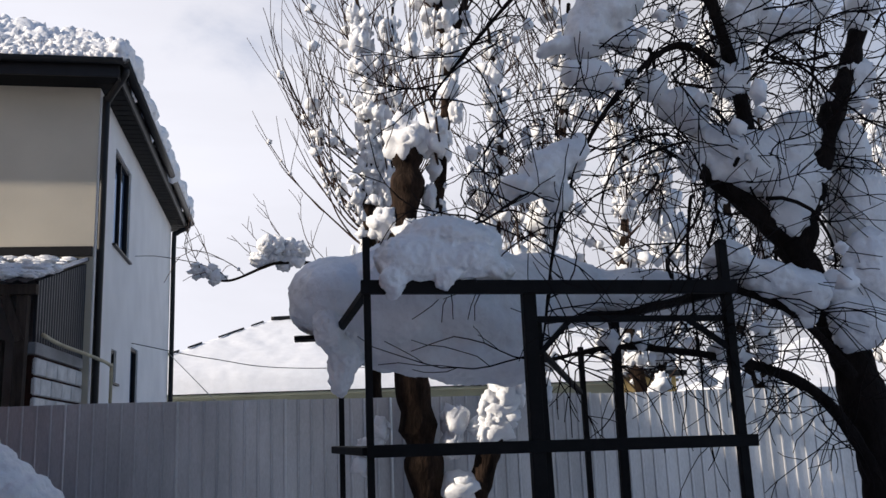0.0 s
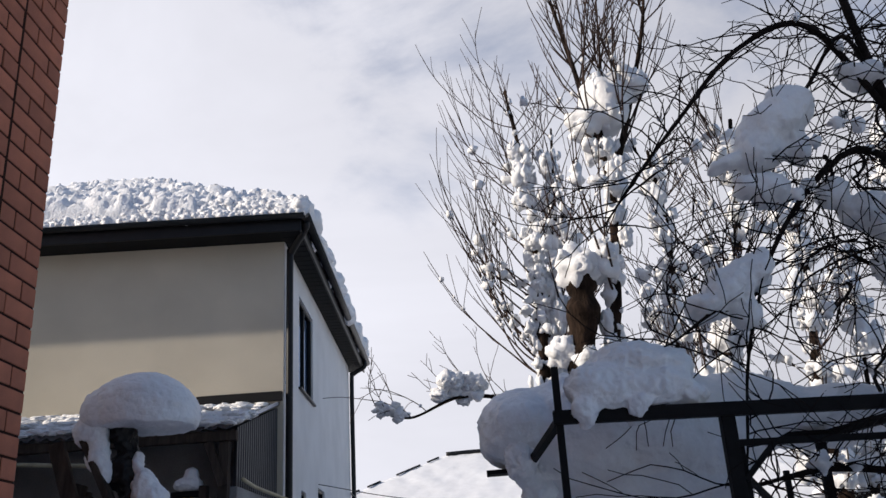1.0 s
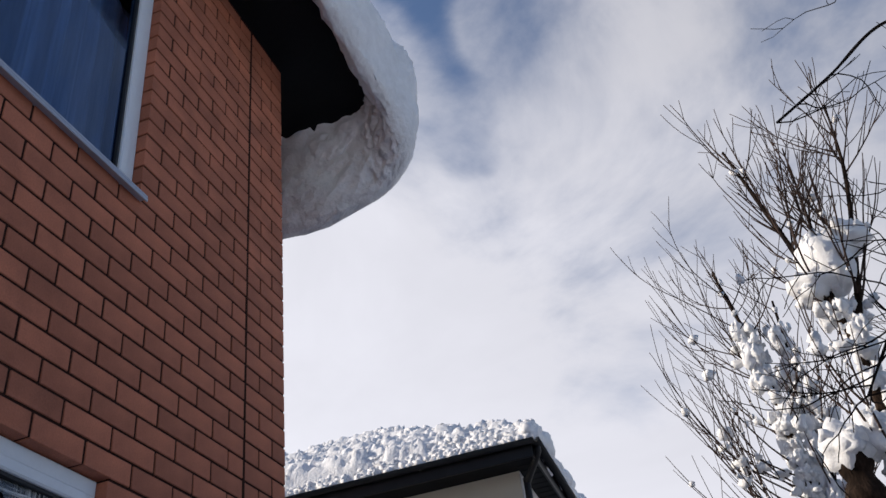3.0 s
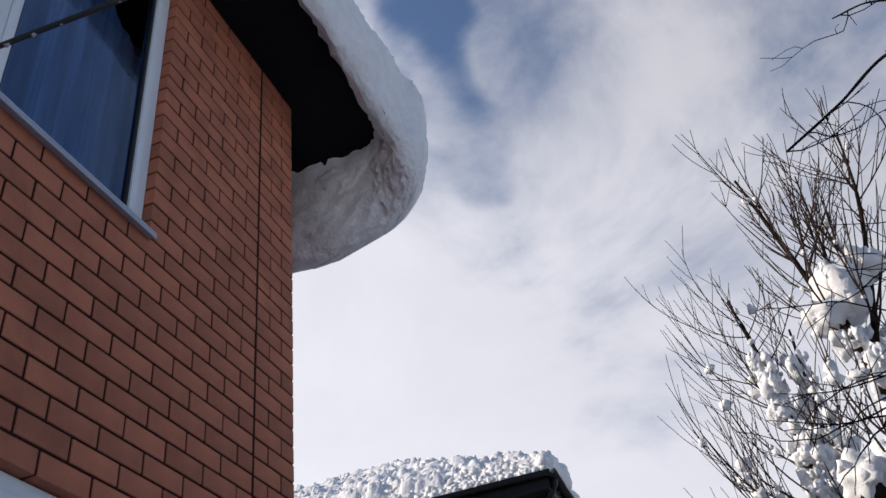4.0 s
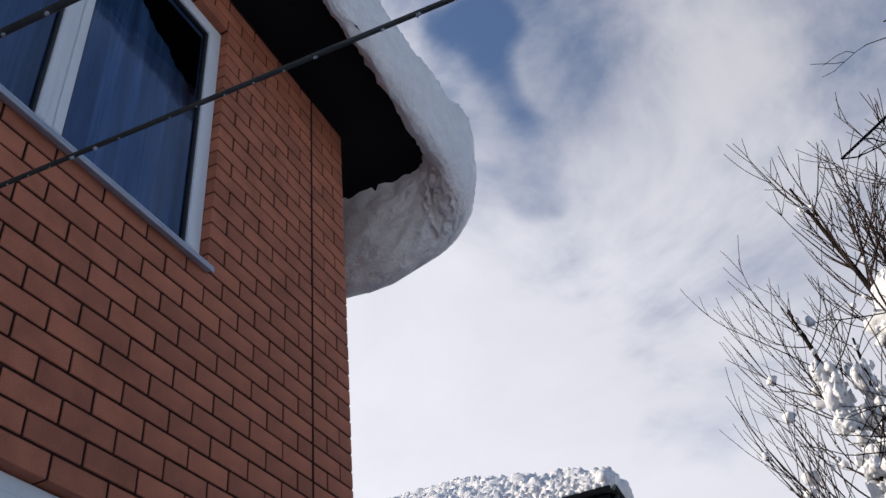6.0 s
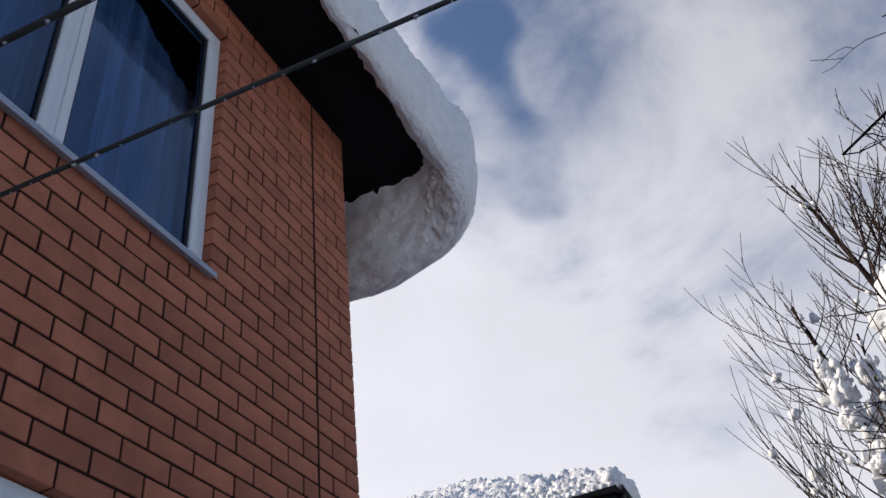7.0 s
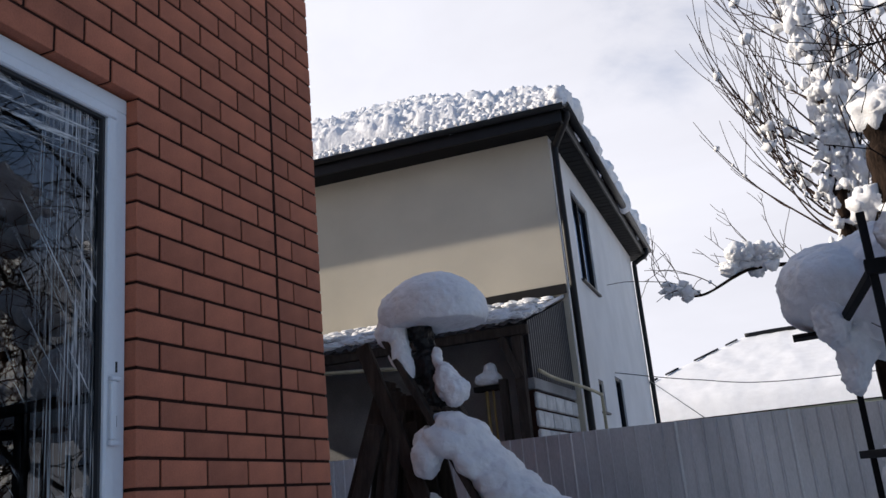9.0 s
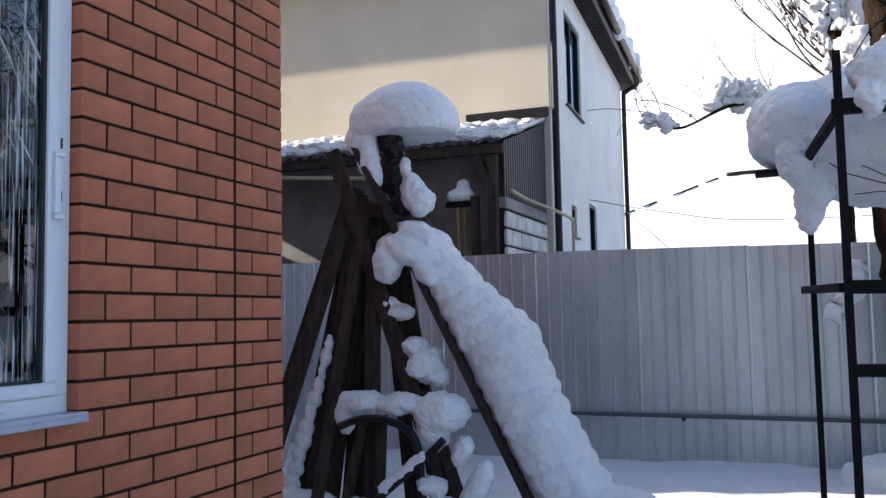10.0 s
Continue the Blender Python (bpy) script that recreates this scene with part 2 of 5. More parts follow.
# ---- builders ----
def part(name, bm, mat, parent=None, label="", smooth=False):
    """Link a bmesh as one mesh object under a thing or a part."""
    me = bpy.data.meshes.new(name)
    bm.to_mesh(me)
    bm.free()
    me.materials.append(mat)
    if smooth:
        me.shade_smooth()
    ob = new(name, me)
    if parent is not None:
        ob.parent = parent
        ob.matrix_parent_inverse = Matrix.Translation(-parent.location)
    if label:
        tagged(ob, label)
    return ob


def raw(name, verts, faces, mat, parent=None, label="", smooth=False):
    me = bpy.data.meshes.new(name)
    me.from_pydata([tuple(v) for v in verts], [], [tuple(f) for f in faces])
    me.materials.append(mat)
    if smooth:
        me.shade_smooth()
    ob = new(name, me)
    if parent is not None:
        ob.parent = parent
        ob.matrix_parent_inverse = Matrix.Translation(-parent.location)
    if label:
        tagged(ob, label)
    return ob


def thing(name, base, label, category, group="", kind=""):
    ob = new(name)
    ob.location = base
    ob.empty_display_size = 0.1
    return tagged(ob, label, category, group, kind)


def block(a, b, bevel=0.004, bm=None):
    """A bevelled box from corner a to corner b."""
    a, b = Vector(a), Vector(b)
    one = bmesh.new()
    bmesh.ops.create_cube(one, size=1.0, matrix=Matrix.Translation((a + b) / 2) @ Matrix.Diagonal((*(b - a), 1)))
    if bevel:
        bmesh.ops.bevel(one, geom=one.edges[:], offset=bevel, segments=1, affect="EDGES")
    if bm is None:
        return one
    me = bpy.data.meshes.new("tmp")
    one.to_mesh(me)
    one.free()
    bm.from_mesh(me)
    bpy.data.meshes.remove(me)
    return bm


def bar(a, b, w, d=None, bevel=0.004, up=(0, 0, 1), bm=None):
    """A bevelled bar of section w x d from point a to point b."""
    a, b = Vector(a), Vector(b)
    way = (b - a).normalized()
    side = way.cross(Vector(up))
    if side.length < 1e-3:
        side = way.cross(Vector((0, 1, 0)))
    side.normalize()
    other = side.cross(way)
    m = Matrix((side, other, way)).transposed().to_4x4()
    m.translation = (a + b) / 2
    one = bmesh.new()
    bmesh.ops.create_cube(one, size=1.0, matrix=m @ Matrix.Diagonal((w, d or w, (b - a).length, 1)))
    if bevel:
        bmesh.ops.bevel(one, geom=one.edges[:], offset=bevel, segments=1, affect="EDGES")
    if bm is None:
        return one
    me = bpy.data.meshes.new("tmp")
    one.to_mesh(me)
    one.free()
    bm.from_mesh(me)
    bpy.data.meshes.remove(me)
    return bm


def curve_points(points, steps=6):
    """A smooth line through the points."""
    p = [np.array(q, float) for q in points]
    p = [2 * p[0] - p[1]] + p + [2 * p[-1] - p[-2]]
    out = []
    for i in range(1, len(p) - 2):
        for k in range(steps):
            t = k / steps
            out.append(0.5 * (2 * p[i] + (p[i + 1] - p[i - 1]) * t + (2 * p[i - 1] - 5 * p[i] + 4 * p[i + 1] - p[i + 2]) * t * t
                              + (3 * p[i] - p[i - 1] - 3 * p[i + 1] + p[i + 2]) * t ** 3))
    out.append(p[-2])
    return np.array(out)


def tube_data(lines, sides=6):
    """Vertices and faces of tubes; lines: (points, radii)."""
    verts, faces = [], []
    ang = np.linspace(0, 2 * np.pi, sides, endpoint=False)
    for pts, rad in lines:
        pts = np.asarray(pts, float)
        rad = np.broadcast_to(rad, (len(pts),))
        way = np.gradient(pts, axis=0)
        way /= np.linalg.norm(way, axis=1)[:, None] + 1e-9
        ref = np.array((0.31, 0.83, 0.46)) if abs(way[0] @ np.array((0.31, 0.83, 0.46))) < 0.9 else np.array((1.0, 0, 0))
        side = np.cross(way, ref)
        side /= np.linalg.norm(side, axis=1)[:, None] + 1e-9
        other = np.cross(way, side)
        start = len(verts)
        ring = pts[:, None] + rad[:, None, None] * (np.cos(ang)[None, :, None] * side[:, None] + np.sin(ang)[None, :, None] * other[:, None])
        verts.extend(ring.reshape(-1, 3).tolist())
        n = len(pts)
        for i in range(n - 1):
            for k in range(sides):
                a, b = start + i * sides + k, start + i * sides + (k + 1) % sides
                faces.append((a, b, b + sides, a + sides))
        faces.append(tuple(start + k for k in range(sides))[::-1])
        faces.append(tuple(start + (n - 1) * sides + k for k in range(sides)))
    return verts, faces


def tube(name, points, r0, r1, mat, parent=None, label="", sides=8, steps=6, knobbly=0.0):
    pts = curve_points(points, steps)
    rad = np.linspace(r0, r1, len(pts))
    if knobbly:
        rad = rad * (1 + knobbly * np.array([noise.noise(Vector(p) * 6) for p in pts]))
    v, f = tube_data([(pts, rad)], sides)
    if knobbly > 0.4:
        v = [tuple(Vector(p) + r0 * 0.13 * noise.noise_vector(Vector((p[0] * 22, p[1] * 22, p[2] * 7)))) for p in v]
    return raw(name, v, f, mat, parent, label, smooth=True)


def texture(name, size):
    t = bpy.data.textures.new(name, "CLOUDS")
    t.noise_scale, t.noise_depth = size, 2
    return t


LUMPS, CRUMBS, GRAINS = texture("lumps", 0.20), texture("crumbs", 0.070), texture("grains", 0.026)
CRUMBS.noise_type = "HARD_NOISE"


def snow_mass(name, blobs, label, voxel=0.035, lumps=0.08, crumbs=0.03, parent=None, category="snow", kind="", floor=None):
    """One body of settled snow: blobs (centre, radii, lean about y) melted together, lumpy on the outside."""
    bm = bmesh.new()
    for c, r, *lean in blobs:
        m = Matrix.Translation(c) @ Matrix.Rotation(radians(lean[0]) if lean else 0, 4, "Y") @ Matrix.Diagonal((*r, 1))
        bmesh.ops.create_icosphere(bm, subdivisions=3, radius=1.0, matrix=m)
    if floor is not None:
        for vert in bm.verts:
            vert.co.z = max(vert.co.z, floor)
    ob = part(name, bm, SNOW, parent, smooth=True)
    mod = ob.modifiers.new("melt", "REMESH")
    mod.mode, mod.voxel_size, mod.use_smooth_shade = "VOXEL", voxel * 0.6, True
    mod = ob.modifiers.new("soften", "SMOOTH")
    mod.iterations = 6
    for tex, strength in ((LUMPS, lumps * 1.1), (CRUMBS, crumbs * 1.1), (GRAINS, crumbs * 0.20)):
        mod = ob.modifiers.new("lumps", "DISPLACE")
        mod.texture, mod.texture_coords, mod.strength, mod.mid_level = tex, "LOCAL", strength, 0.5
    return tagged(ob, label, category, kind=kind)


_ball = bmesh.new()
bmesh.ops.create_icosphere(_ball, subdivisions=2, radius=1.0)
BALL_V = np.array([v.co[:] for v in _ball.verts])
BALL_F = [tuple(v.index for v in f.verts) for f in _ball.faces]
_ball.free()
_ball = bmesh.new()
bmesh.ops.create_icosphere(_ball, subdivisions=3, radius=1.0)
FINE_V = np.array([v.co[:] for v in _ball.verts])
FINE_F = [tuple(v.index for v in f.verts) for f in _ball.faces]
_ball.free()


def clump_data(spots, rng):
    """Uneven little lumps of snow; spots: (centre, radii)."""
    verts, faces = [], []
    crumbs = []
    for c, r in spots:
        if max(r) > 0.10:
            for _ in range(9):
                d = rng.normal(0, 1, 3)
                d /= np.linalg.norm(d)
                q = rng.uniform(0.22, 0.45)
                crumbs.append((np.asarray(c) + d * np.asarray(r) * rng.uniform(0.7, 0.95), np.minimum(np.asarray(r) * q, 0.099)))
    for c, r in list(spots) + crumbs:
        off = Vector(rng.uniform(-50, 50, 3))
        sh = np.array([1 + 0.75 * noise.noise(Vector(v) * 1.4 + off) + 0.45 * noise.noise(Vector(v) * 3.1 + off) for v in BALL_V])
        start = len(verts)
        if max(r) > 0.10:
            sh = np.array([0.86 + 0.5 * noise.noise(Vector(v) * 1.5 + off) + 0.36 * abs(noise.noise(Vector(v) * 3.3 + off)) + 0.28 * abs(noise.noise(Vector(v) * 7.5 + off)) for v in FINE_V])
            verts.extend((np.asarray(c) + FINE_V * sh[:, None] * np.asarray(r)).tolist())
            faces.extend(tuple(i + start for i in f) for f in FINE_F)
            continue
        verts.extend((np.asarray(c) + BALL_V * sh[:, None] * np.asarray(r)).tolist())
        faces.extend(tuple(i + start for i in f) for f in BALL_F)
    return verts, faces


# ---- ground ----
def axis(lo, near_lo, near_hi, hi, fine, far):
    mid = np.arange(near_lo, near_hi + 1e-6, fine)
    left = near_lo - np.geomspace(fine, near_lo - lo, far)[::-1]
    right = near_hi + np.geomspace(fine, hi - near_hi, far)
    return np.concatenate((left, mid, right))


gx, gy = axis(-900, -4, 9, 900, 0.12, 22), axis(-900, -3, 8, 900, 0.12, 22)
gv = []
for y in gy:
    for x in gx:
        n = noise.noise(Vector((x * 0.45, y * 0.45, 0))) * 0.10 + noise.noise(Vector((x * 1.7, y * 1.7, 3))) * 0.035 + noise.noise(Vector((x * 6, y * 6, 7))) * 0.010
        near = max(0.0, 1 - (abs(x - 2) / 30 + abs(y - 3) / 30))
        gv.append((x, y, n * near - 0.02))
gf = [(j * len(gx) + i, j * len(gx) + i + 1, (j + 1) * len(gx) + i + 1, (j + 1) * len(gx) + i) for j in range(len(gy) - 1) for i in range(len(gx) - 1)]
ground = raw("ground", gv, gf, SNOW, smooth=True)
tagged(ground, "deep fresh snow lying over the whole yard", "ground", kind="structure")


# ---- brick house: core, windows, roof ----
LOW = (-1.9, 0.0, 1.2, 3.1)
HIGH = (-1.9, 0.0, 4.4, 6.2)
EAVE = 6.53


def wall_with_holes(name, x0, x1, y0, y1, z0, z1, holes, mat, parent=None):
    """A thick wall along y from x0 to x1, with rectangular holes (y0, y1, z0, z1) above one another."""
    bm = bmesh.new()
    ys = sorted({y0, y1, *[h[0] for h in holes], *[h[1] for h in holes]})
    zs = sorted({z0, z1, *[h[2] for h in holes], *[h[3] for h in holes]})
    for ya, yb in zip(ys, ys[1:]):
        for za, zb in zip(zs, zs[1:]):
            if any(h[0] <= ya and yb <= h[1] and h[2] <= za and zb <= h[3] for h in holes):
                continue
            block((x0, ya, za), (x1, yb, zb), 0, bm)
    bmesh.ops.remove_doubles(bm, verts=bm.verts[:], dist=1e-4)
    return part(name, bm, mat, parent)


house = thing("brick_house", (-5, -3, 0), "two-storey red brick house with snow curling off its eaves", "house")
wall_east = wall_with_holes("wall_east", -0.30, -0.005, -8.0, 1.296, -0.3, EAVE, [(h[0] - 0.012, h[1] + 0.012, h[2] - 0.012, h[3] + 0.012) for h in (LOW, HIGH)], MORTAR, house)
bm = bmesh.new()
block((-10, 0.998, -0.3), (-0.302, 1.296, EAVE), 0, bm)
block((-10, -8.0, -0.3), (-0.302, -7.7, EAVE), 0, bm)
block((-10.3, -8.0, -0.3), (-10.002, 1.296, EAVE), 0, bm)
part("side_walls", bm, BRICK, house)
# Unseen blocks, added to keep sun off the yard; white ones bounce light.
part("rear_shade_block", block((-10.3, 1.30, -0.3), (-4.1, 2.5, EAVE), 0), WHITE, house)
part("attic_storey", block((-6.3, -6.0, EAVE + 0.06), (-4.2, 2.5, 10.8), 0), BRICK, house)
part("low_shade_block", block((-9.0, 2.51, -0.3), (-4.3, 6.9, 2.45), 0), WHITE, house)
part("side_shade_block", block((-9.0, 4.1, 2.46), (-4.3, 6.9, EAVE), 0), WHITE, house)
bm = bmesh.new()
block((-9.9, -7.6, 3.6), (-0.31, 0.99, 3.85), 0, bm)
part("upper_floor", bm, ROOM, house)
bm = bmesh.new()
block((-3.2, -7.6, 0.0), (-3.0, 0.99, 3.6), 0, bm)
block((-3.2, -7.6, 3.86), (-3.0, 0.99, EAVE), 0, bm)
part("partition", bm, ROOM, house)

# soffit and fascia of the overhanging roof
EX, EY = 0.52, 2.0
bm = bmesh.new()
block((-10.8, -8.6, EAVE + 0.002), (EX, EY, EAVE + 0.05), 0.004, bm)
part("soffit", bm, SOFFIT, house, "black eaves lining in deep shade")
bm = bmesh.new()
block((EX + 0.002, -8.6, EAVE - 0.02), (EX + 0.03, EY + 0.03, EAVE + 0.16), 0.004, bm)
block((-2.6, EY + 0.002, EAVE - 0.02), (EX, EY + 0.03, EAVE + 0.16), 0.004, bm)
part("fascia", bm, BLACK_TRIM, house)


def hip(x0, x1, y0, y1, z, slope, step, thick, rough=0.0, seed=0.0, crust=0.0, roundness=0.10):
    """A sheet over a hipped roof: height from the distance to the nearest eave, with a full rounded edge."""
    xs, ys = np.arange(x0, x1 + step / 2, step), np.arange(y0, y1 + step / 2, step)
    verts = []
    for y in ys:
        for x in xs:
            e = max(0.0, min(x - x0, x1 - x, y - y0, y1 - y))
            h = thick * (1 - math.exp(-e / roundness)) + slope * e
            n = 0.0
            if rough:
                v = Vector((x, y, seed))
                n = rough * (noise.noise(v * 1.6) + 0.8 * noise.noise(v * 4.3) + 0.6 * noise.noise(v * 8.7) + 0.3 * noise.noise(v * 17)) * min(1, e / 0.12)
                if crust:
                    w = v + 0.12 * noise.noise_vector(v * 3.5)
                    n += crust * (0.55 * abs(noise.noise(v * 2.9)) + 0.42 * noise.cell(w * 6.3) + 0.34 * noise.cell(w * 12.1 + v * 0.7) - 0.20) * min(1, e / 0.05)
            verts.append((x, y, z + h + n))
    nx = len(xs)
    faces = [(j * nx + i, j * nx + i + 1, (j + 1) * nx + i + 1, (j + 1) * nx + i) for j in range(len(ys) - 1) for i in range(nx - 1)]
    return verts, faces


raw("roof", *hip(-10.8, 0.4, -8.6, 1.95, EAVE + 0.06, 0.55, 0.2, 0.0), BLACK_TRIM, house)
roof_snow = raw("roof_snow", *hip(-10.8, 0.40, -8.6, 1.9, EAVE + 0.10, 0.62, 0.15, 0.5, 0.03), SNOW, smooth=True)
tagged(roof_snow, "thick smooth snow blanket on the brick house roof", "snow")

# the snow lip that creeps over the eaves and curls under at the corner
stations = [((EX, y), (1.0, 0.0), 0.15 * max(0.0, min(1.0, (y + 0.2) / 1.9))) for y in np.arange(-8.4, 1.74, 0.06)]
cx, cy, cr = EX - 0.24, EY - 0.24, 0.24
for k in range(25):
    a = k / 24 * math.pi / 2
    stations.append(((cx + cr * math.cos(a), cy + cr * math.sin(a) + 0.0), (math.cos(a), math.sin(a)), 0.15 + 0.37 * (k / 24) ** 0.50))
stations += [((x, cy + cr), (0.0, 1.0), 0.52 + 0.075 * min(1, (cx - x) / 0.40) - 0.10 * max(0, min(1, (cx - x - 0.6) / 0.8))) for x in np.arange(cx - 0.05, -4.0, -0.05)]
lv, count = [], 0
for (px, py), (nx_, ny_), d in stations:
    ring = [(-0.10, 0.00), (-0.06, -0.04 - 0.45 * d), (-0.02, -0.05 - 0.85 * d), (0.05, -0.09 - 1.08 * d), (0.12, -0.09 - 1.12 * d), (0.19, -0.07 - 1.06 * d),
            (0.25, -0.02 - 0.88 * d), (0.29, 0.08 - 0.58 * d), (0.31, 0.22 - 0.22 * d), (0.29, 0.36), (0.22, 0.48), (0.08, 0.57), (-0.15, 0.64), (-0.45, 0.74)]
    fine = curve_points([(o * (0.35 + 0.93 * d / 0.56) if o > 0 else o * (0.15 + 0.85 * min(1.0, d / 0.35)), z, 0) for o, z in ring], 6)
    count = len(fine)
    for o, z, _ in fine:
        p = Vector((px + nx_ * o, py + ny_ * o, EAVE + 0.02 + z))
        k = 0.022 * noise.noise(p * 3.0) + 0.022 * abs(noise.noise(p * 9.0)) + 0.016 * noise.noise(p * 21.0) + 0.014 * noise.noise(p * 47.0)
        if o < 0.15 and d > 0.1:
            k += 0.075 * min(1, (0.15 - o) / 0.12) * min(1, (d - 0.1) / 0.2) * (0.7 * abs(noise.noise(p * 8.0)) + 0.55 * abs(noise.noise(p * 17.0)) + 0.3 * abs(noise.noise(p * 31.0)) - 0.32)
        lv.append((p.x + nx_ * k, p.y + ny_ * k, p.z + k))
lf = [(s * count + i, (s + 1) * count + i, (s + 1) * count + i + 1, s * count + i + 1) for s in range(len(stations) - 1) for i in range(count - 1)]
lip = raw("eave_snow", lv, lf, SNOW_CRUST, smooth=True)
tagged(lip, "heavy overhanging snow lip curling under the dark eaves", "snow")
broken = snow_mass("broken_snow", [((EX - 0.10, EY - 0.10, EAVE - 0.02), (0.07, 0.07, 0.10)), ((EX - 0.16, EY - 0.06, EAVE - 0.06), (0.12, 0.07, 0.10)), ((EX - 0.30, EY - 0.04, EAVE - 0.10), (0.15, 0.06, 0.11)), ((0.0, EY - 0.03, EAVE - 0.18), (0.2, 0.06, 0.14))],
                   "ragged broken snow edge hanging at the eaves corner", 0.02, 0.05, 0.03)


def sheet_of_glass(x, y0, y1, z0, z1, mat, parent):
    """A thin pane facing +x; one face, as the clear part of the glass does not bend light."""
    return raw("pane", [(x, y0, z0), (x, y1, z0), (x, y1, z1), (x, y0, z1)], [(0, 1, 2, 3)], mat, parent)


def brick_window(name, hole, recess, glass_mat, curtain, label):
    """A two-sash white window set in a brick opening, with its sill, handle plates and room behind."""
    y0, y1, z0, z1 = hole
    w = thing(name, (-recess, (y0 + y1) / 2, z0), label, "window", kind="structure")
    xf = -recess
    bm = bmesh.new()
    fw = 0.06
    for a, b in (((y0, z0), (y1, z0 + fw)), ((y0, z1 - fw), (y1, z1)), ((y0, z0 + fw), (y0 + fw, z1 - fw)), ((y1 - fw, z0 + fw), (y1, z1 - fw)),
                 (((y0 + y1) / 2 - 0.022, z0 + fw), ((y0 + y1) / 2 + 0.022, z1 - fw))):
        block((xf - 0.07, a[0], a[1]), (xf, b[0], b[1]), 0.004, bm)
    part("window_frame", bm, PVC, w)
    mid = (y0 + y1) / 2
    for a, b in ((y0 + fw, mid - 0.022), (mid + 0.022, y1 - fw)):
        sash = bmesh.new()
        sw = 0.045
        for p, q in (((a, z0 + fw), (b, z0 + fw + sw)), ((a, z1 - fw - sw), (b, z1 - fw)), ((a, z0 + fw + sw), (a + sw, z1 - fw - sw)), ((b - sw, z0 + fw + sw), (b, z1 - fw - sw))):
            block((xf - 0.06, p[0], p[1]), (xf + 0.012, q[0], q[1]), 0.006, sash)
        s = part("sash", sash, PVC, w)
        seal = bmesh.new()
        ga, gb, gz0, gz1 = a + sw, b - sw, z0 + fw + sw, z1 - fw - sw
        for p, q in (((ga, gz0), (gb, gz0 + 0.012)), ((ga, gz1 - 0.012), (gb, gz1)), ((ga, gz0 + 0.012), (ga + 0.012, gz1 - 0.012)), ((gb - 0.012, gz0 + 0.012), (gb, gz1 - 0.012))):
            block((xf - 0.03, p[0], p[1]), (xf - 0.004, q[0], q[1]), 0, seal)
        part("gasket", seal, GASKET, s)
        pane = sheet_of_glass(xf - 0.02, ga + 0.004, gb - 0.004, gz0 + 0.004, gz1 - 0.004, glass_mat, s)
        pane.visible_shadow = False
    bm = bmesh.new()
    block((xf - 0.02, y0 - 0.02, z0 - 0.014), (0.040, y1 + 0.008, z0 + 0.004), 0.004, bm)
    block((0.032, y0 - 0.02, z0 - 0.030), (0.041, y1 + 0.008, z0 - 0.012), 0.003, bm)
    part("window_sill", bm, SILL, w, "grey metal drip sill")
    if curtain:
        n = 150
        cv, cf = [], []
        for i in range(n + 1):
            y = y0 + (y1 - y0) * i / n
            d = 0.045 * math.sin(y * 38 + 1.6 * math.sin(y * 7)) + 0.02 * math.sin(y * 101 + 1)
            gap = 0.10 + 0.35 * max(0, (y - (y1 - 0.55)) / 0.55)
            for z in (z0 + 0.03, z0 + 0.9, z1 - gap):
                cv.append((xf - 0.16 + d * (0.15 if z > z0 + 1.0 else 1.0), y, z))
        for i in range(n):
            for k in range(2):
                cf.append((i * 3 + k, i * 3 + 3 + k, i * 3 + 4 + k, i * 3 + 1 + k))
        tagged(raw("curtain", cv, cf, CURTAIN, smooth=True), "pale pleated curtain hanging behind the upstairs window", "curtain")
    return w


low_window = brick_window("window_1", LOW, 0.046, FILMED, False, "white plastic window with torn protective film on its glass")
high_window = brick_window("window_2", HIGH, 0.050, CLEAR, True, "white plastic upstairs window with a pale curtain behind")
for z in (2.085, 1.905):
    part("drain_slot", block((-0.046, -0.046, z), (-0.044, -0.038, z + 0.036), 0), GASKET, low_window)
hinge = part("hinge", block((-0.035, -0.092, 1.86), (-0.017, -0.066, 2.05), 0.004), PVC, low_window)
for z in (1.84, 2.05):
    part("hinge_cap", block((-0.035, -0.095, z), (-0.013, -0.050, z + 0.018), 0.004), PVC, hinge)
part("drain_cap", block((-0.045, -0.30, 1.225), (-0.035, -0.26, 1.24), 0.003), PVC, low_window)


# ---- neighbour's house ----
NX, NY, NZ = -0.65, 9.35, 6.54
FAR_Y = 17.2
neighbour = thing("neighbour_house", (NX, NY, 0), "two-storey rendered house with black eaves and snow-covered hipped roof", "house")
W_UP, W_SMALL, W_DOOR = (10.60, 11.95, 4.66, 6.12), (10.80, 11.22, 2.68, 3.16), (12.45, 13.20, 2.15, 3.37)
wall_with_holes("white_wall", NX - 0.3, NX, NY + 0.002, FAR_Y, -0.3, NZ, [W_UP, W_SMALL, W_DOOR], WHITE, neighbour)
bm = bmesh.new()
block((-10, NY - 0.004, -0.3), (NX - 0.003, NY + 0.001, NZ), 0, bm)
block((-10, NY + 0.001, -0.3), (NX - 0.302, NY + 0.3, NZ), 0, bm)
bmesh.ops.remove_doubles(bm, verts=bm.verts[:], dist=1e-4)
part("cream_wall", bm, CREAM, neighbour)
part("rear_wall", block((-10, FAR_Y - 0.3, -0.3), (NX - 0.302, FAR_Y, NZ), 0), WHITE, neighbour)
part("unseen_end_wall", block((-10.3, NY, -0.3), (-10.002, FAR_Y, NZ), 0), CREAM, neighbour)
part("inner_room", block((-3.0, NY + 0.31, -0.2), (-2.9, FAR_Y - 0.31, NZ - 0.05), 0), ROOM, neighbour)


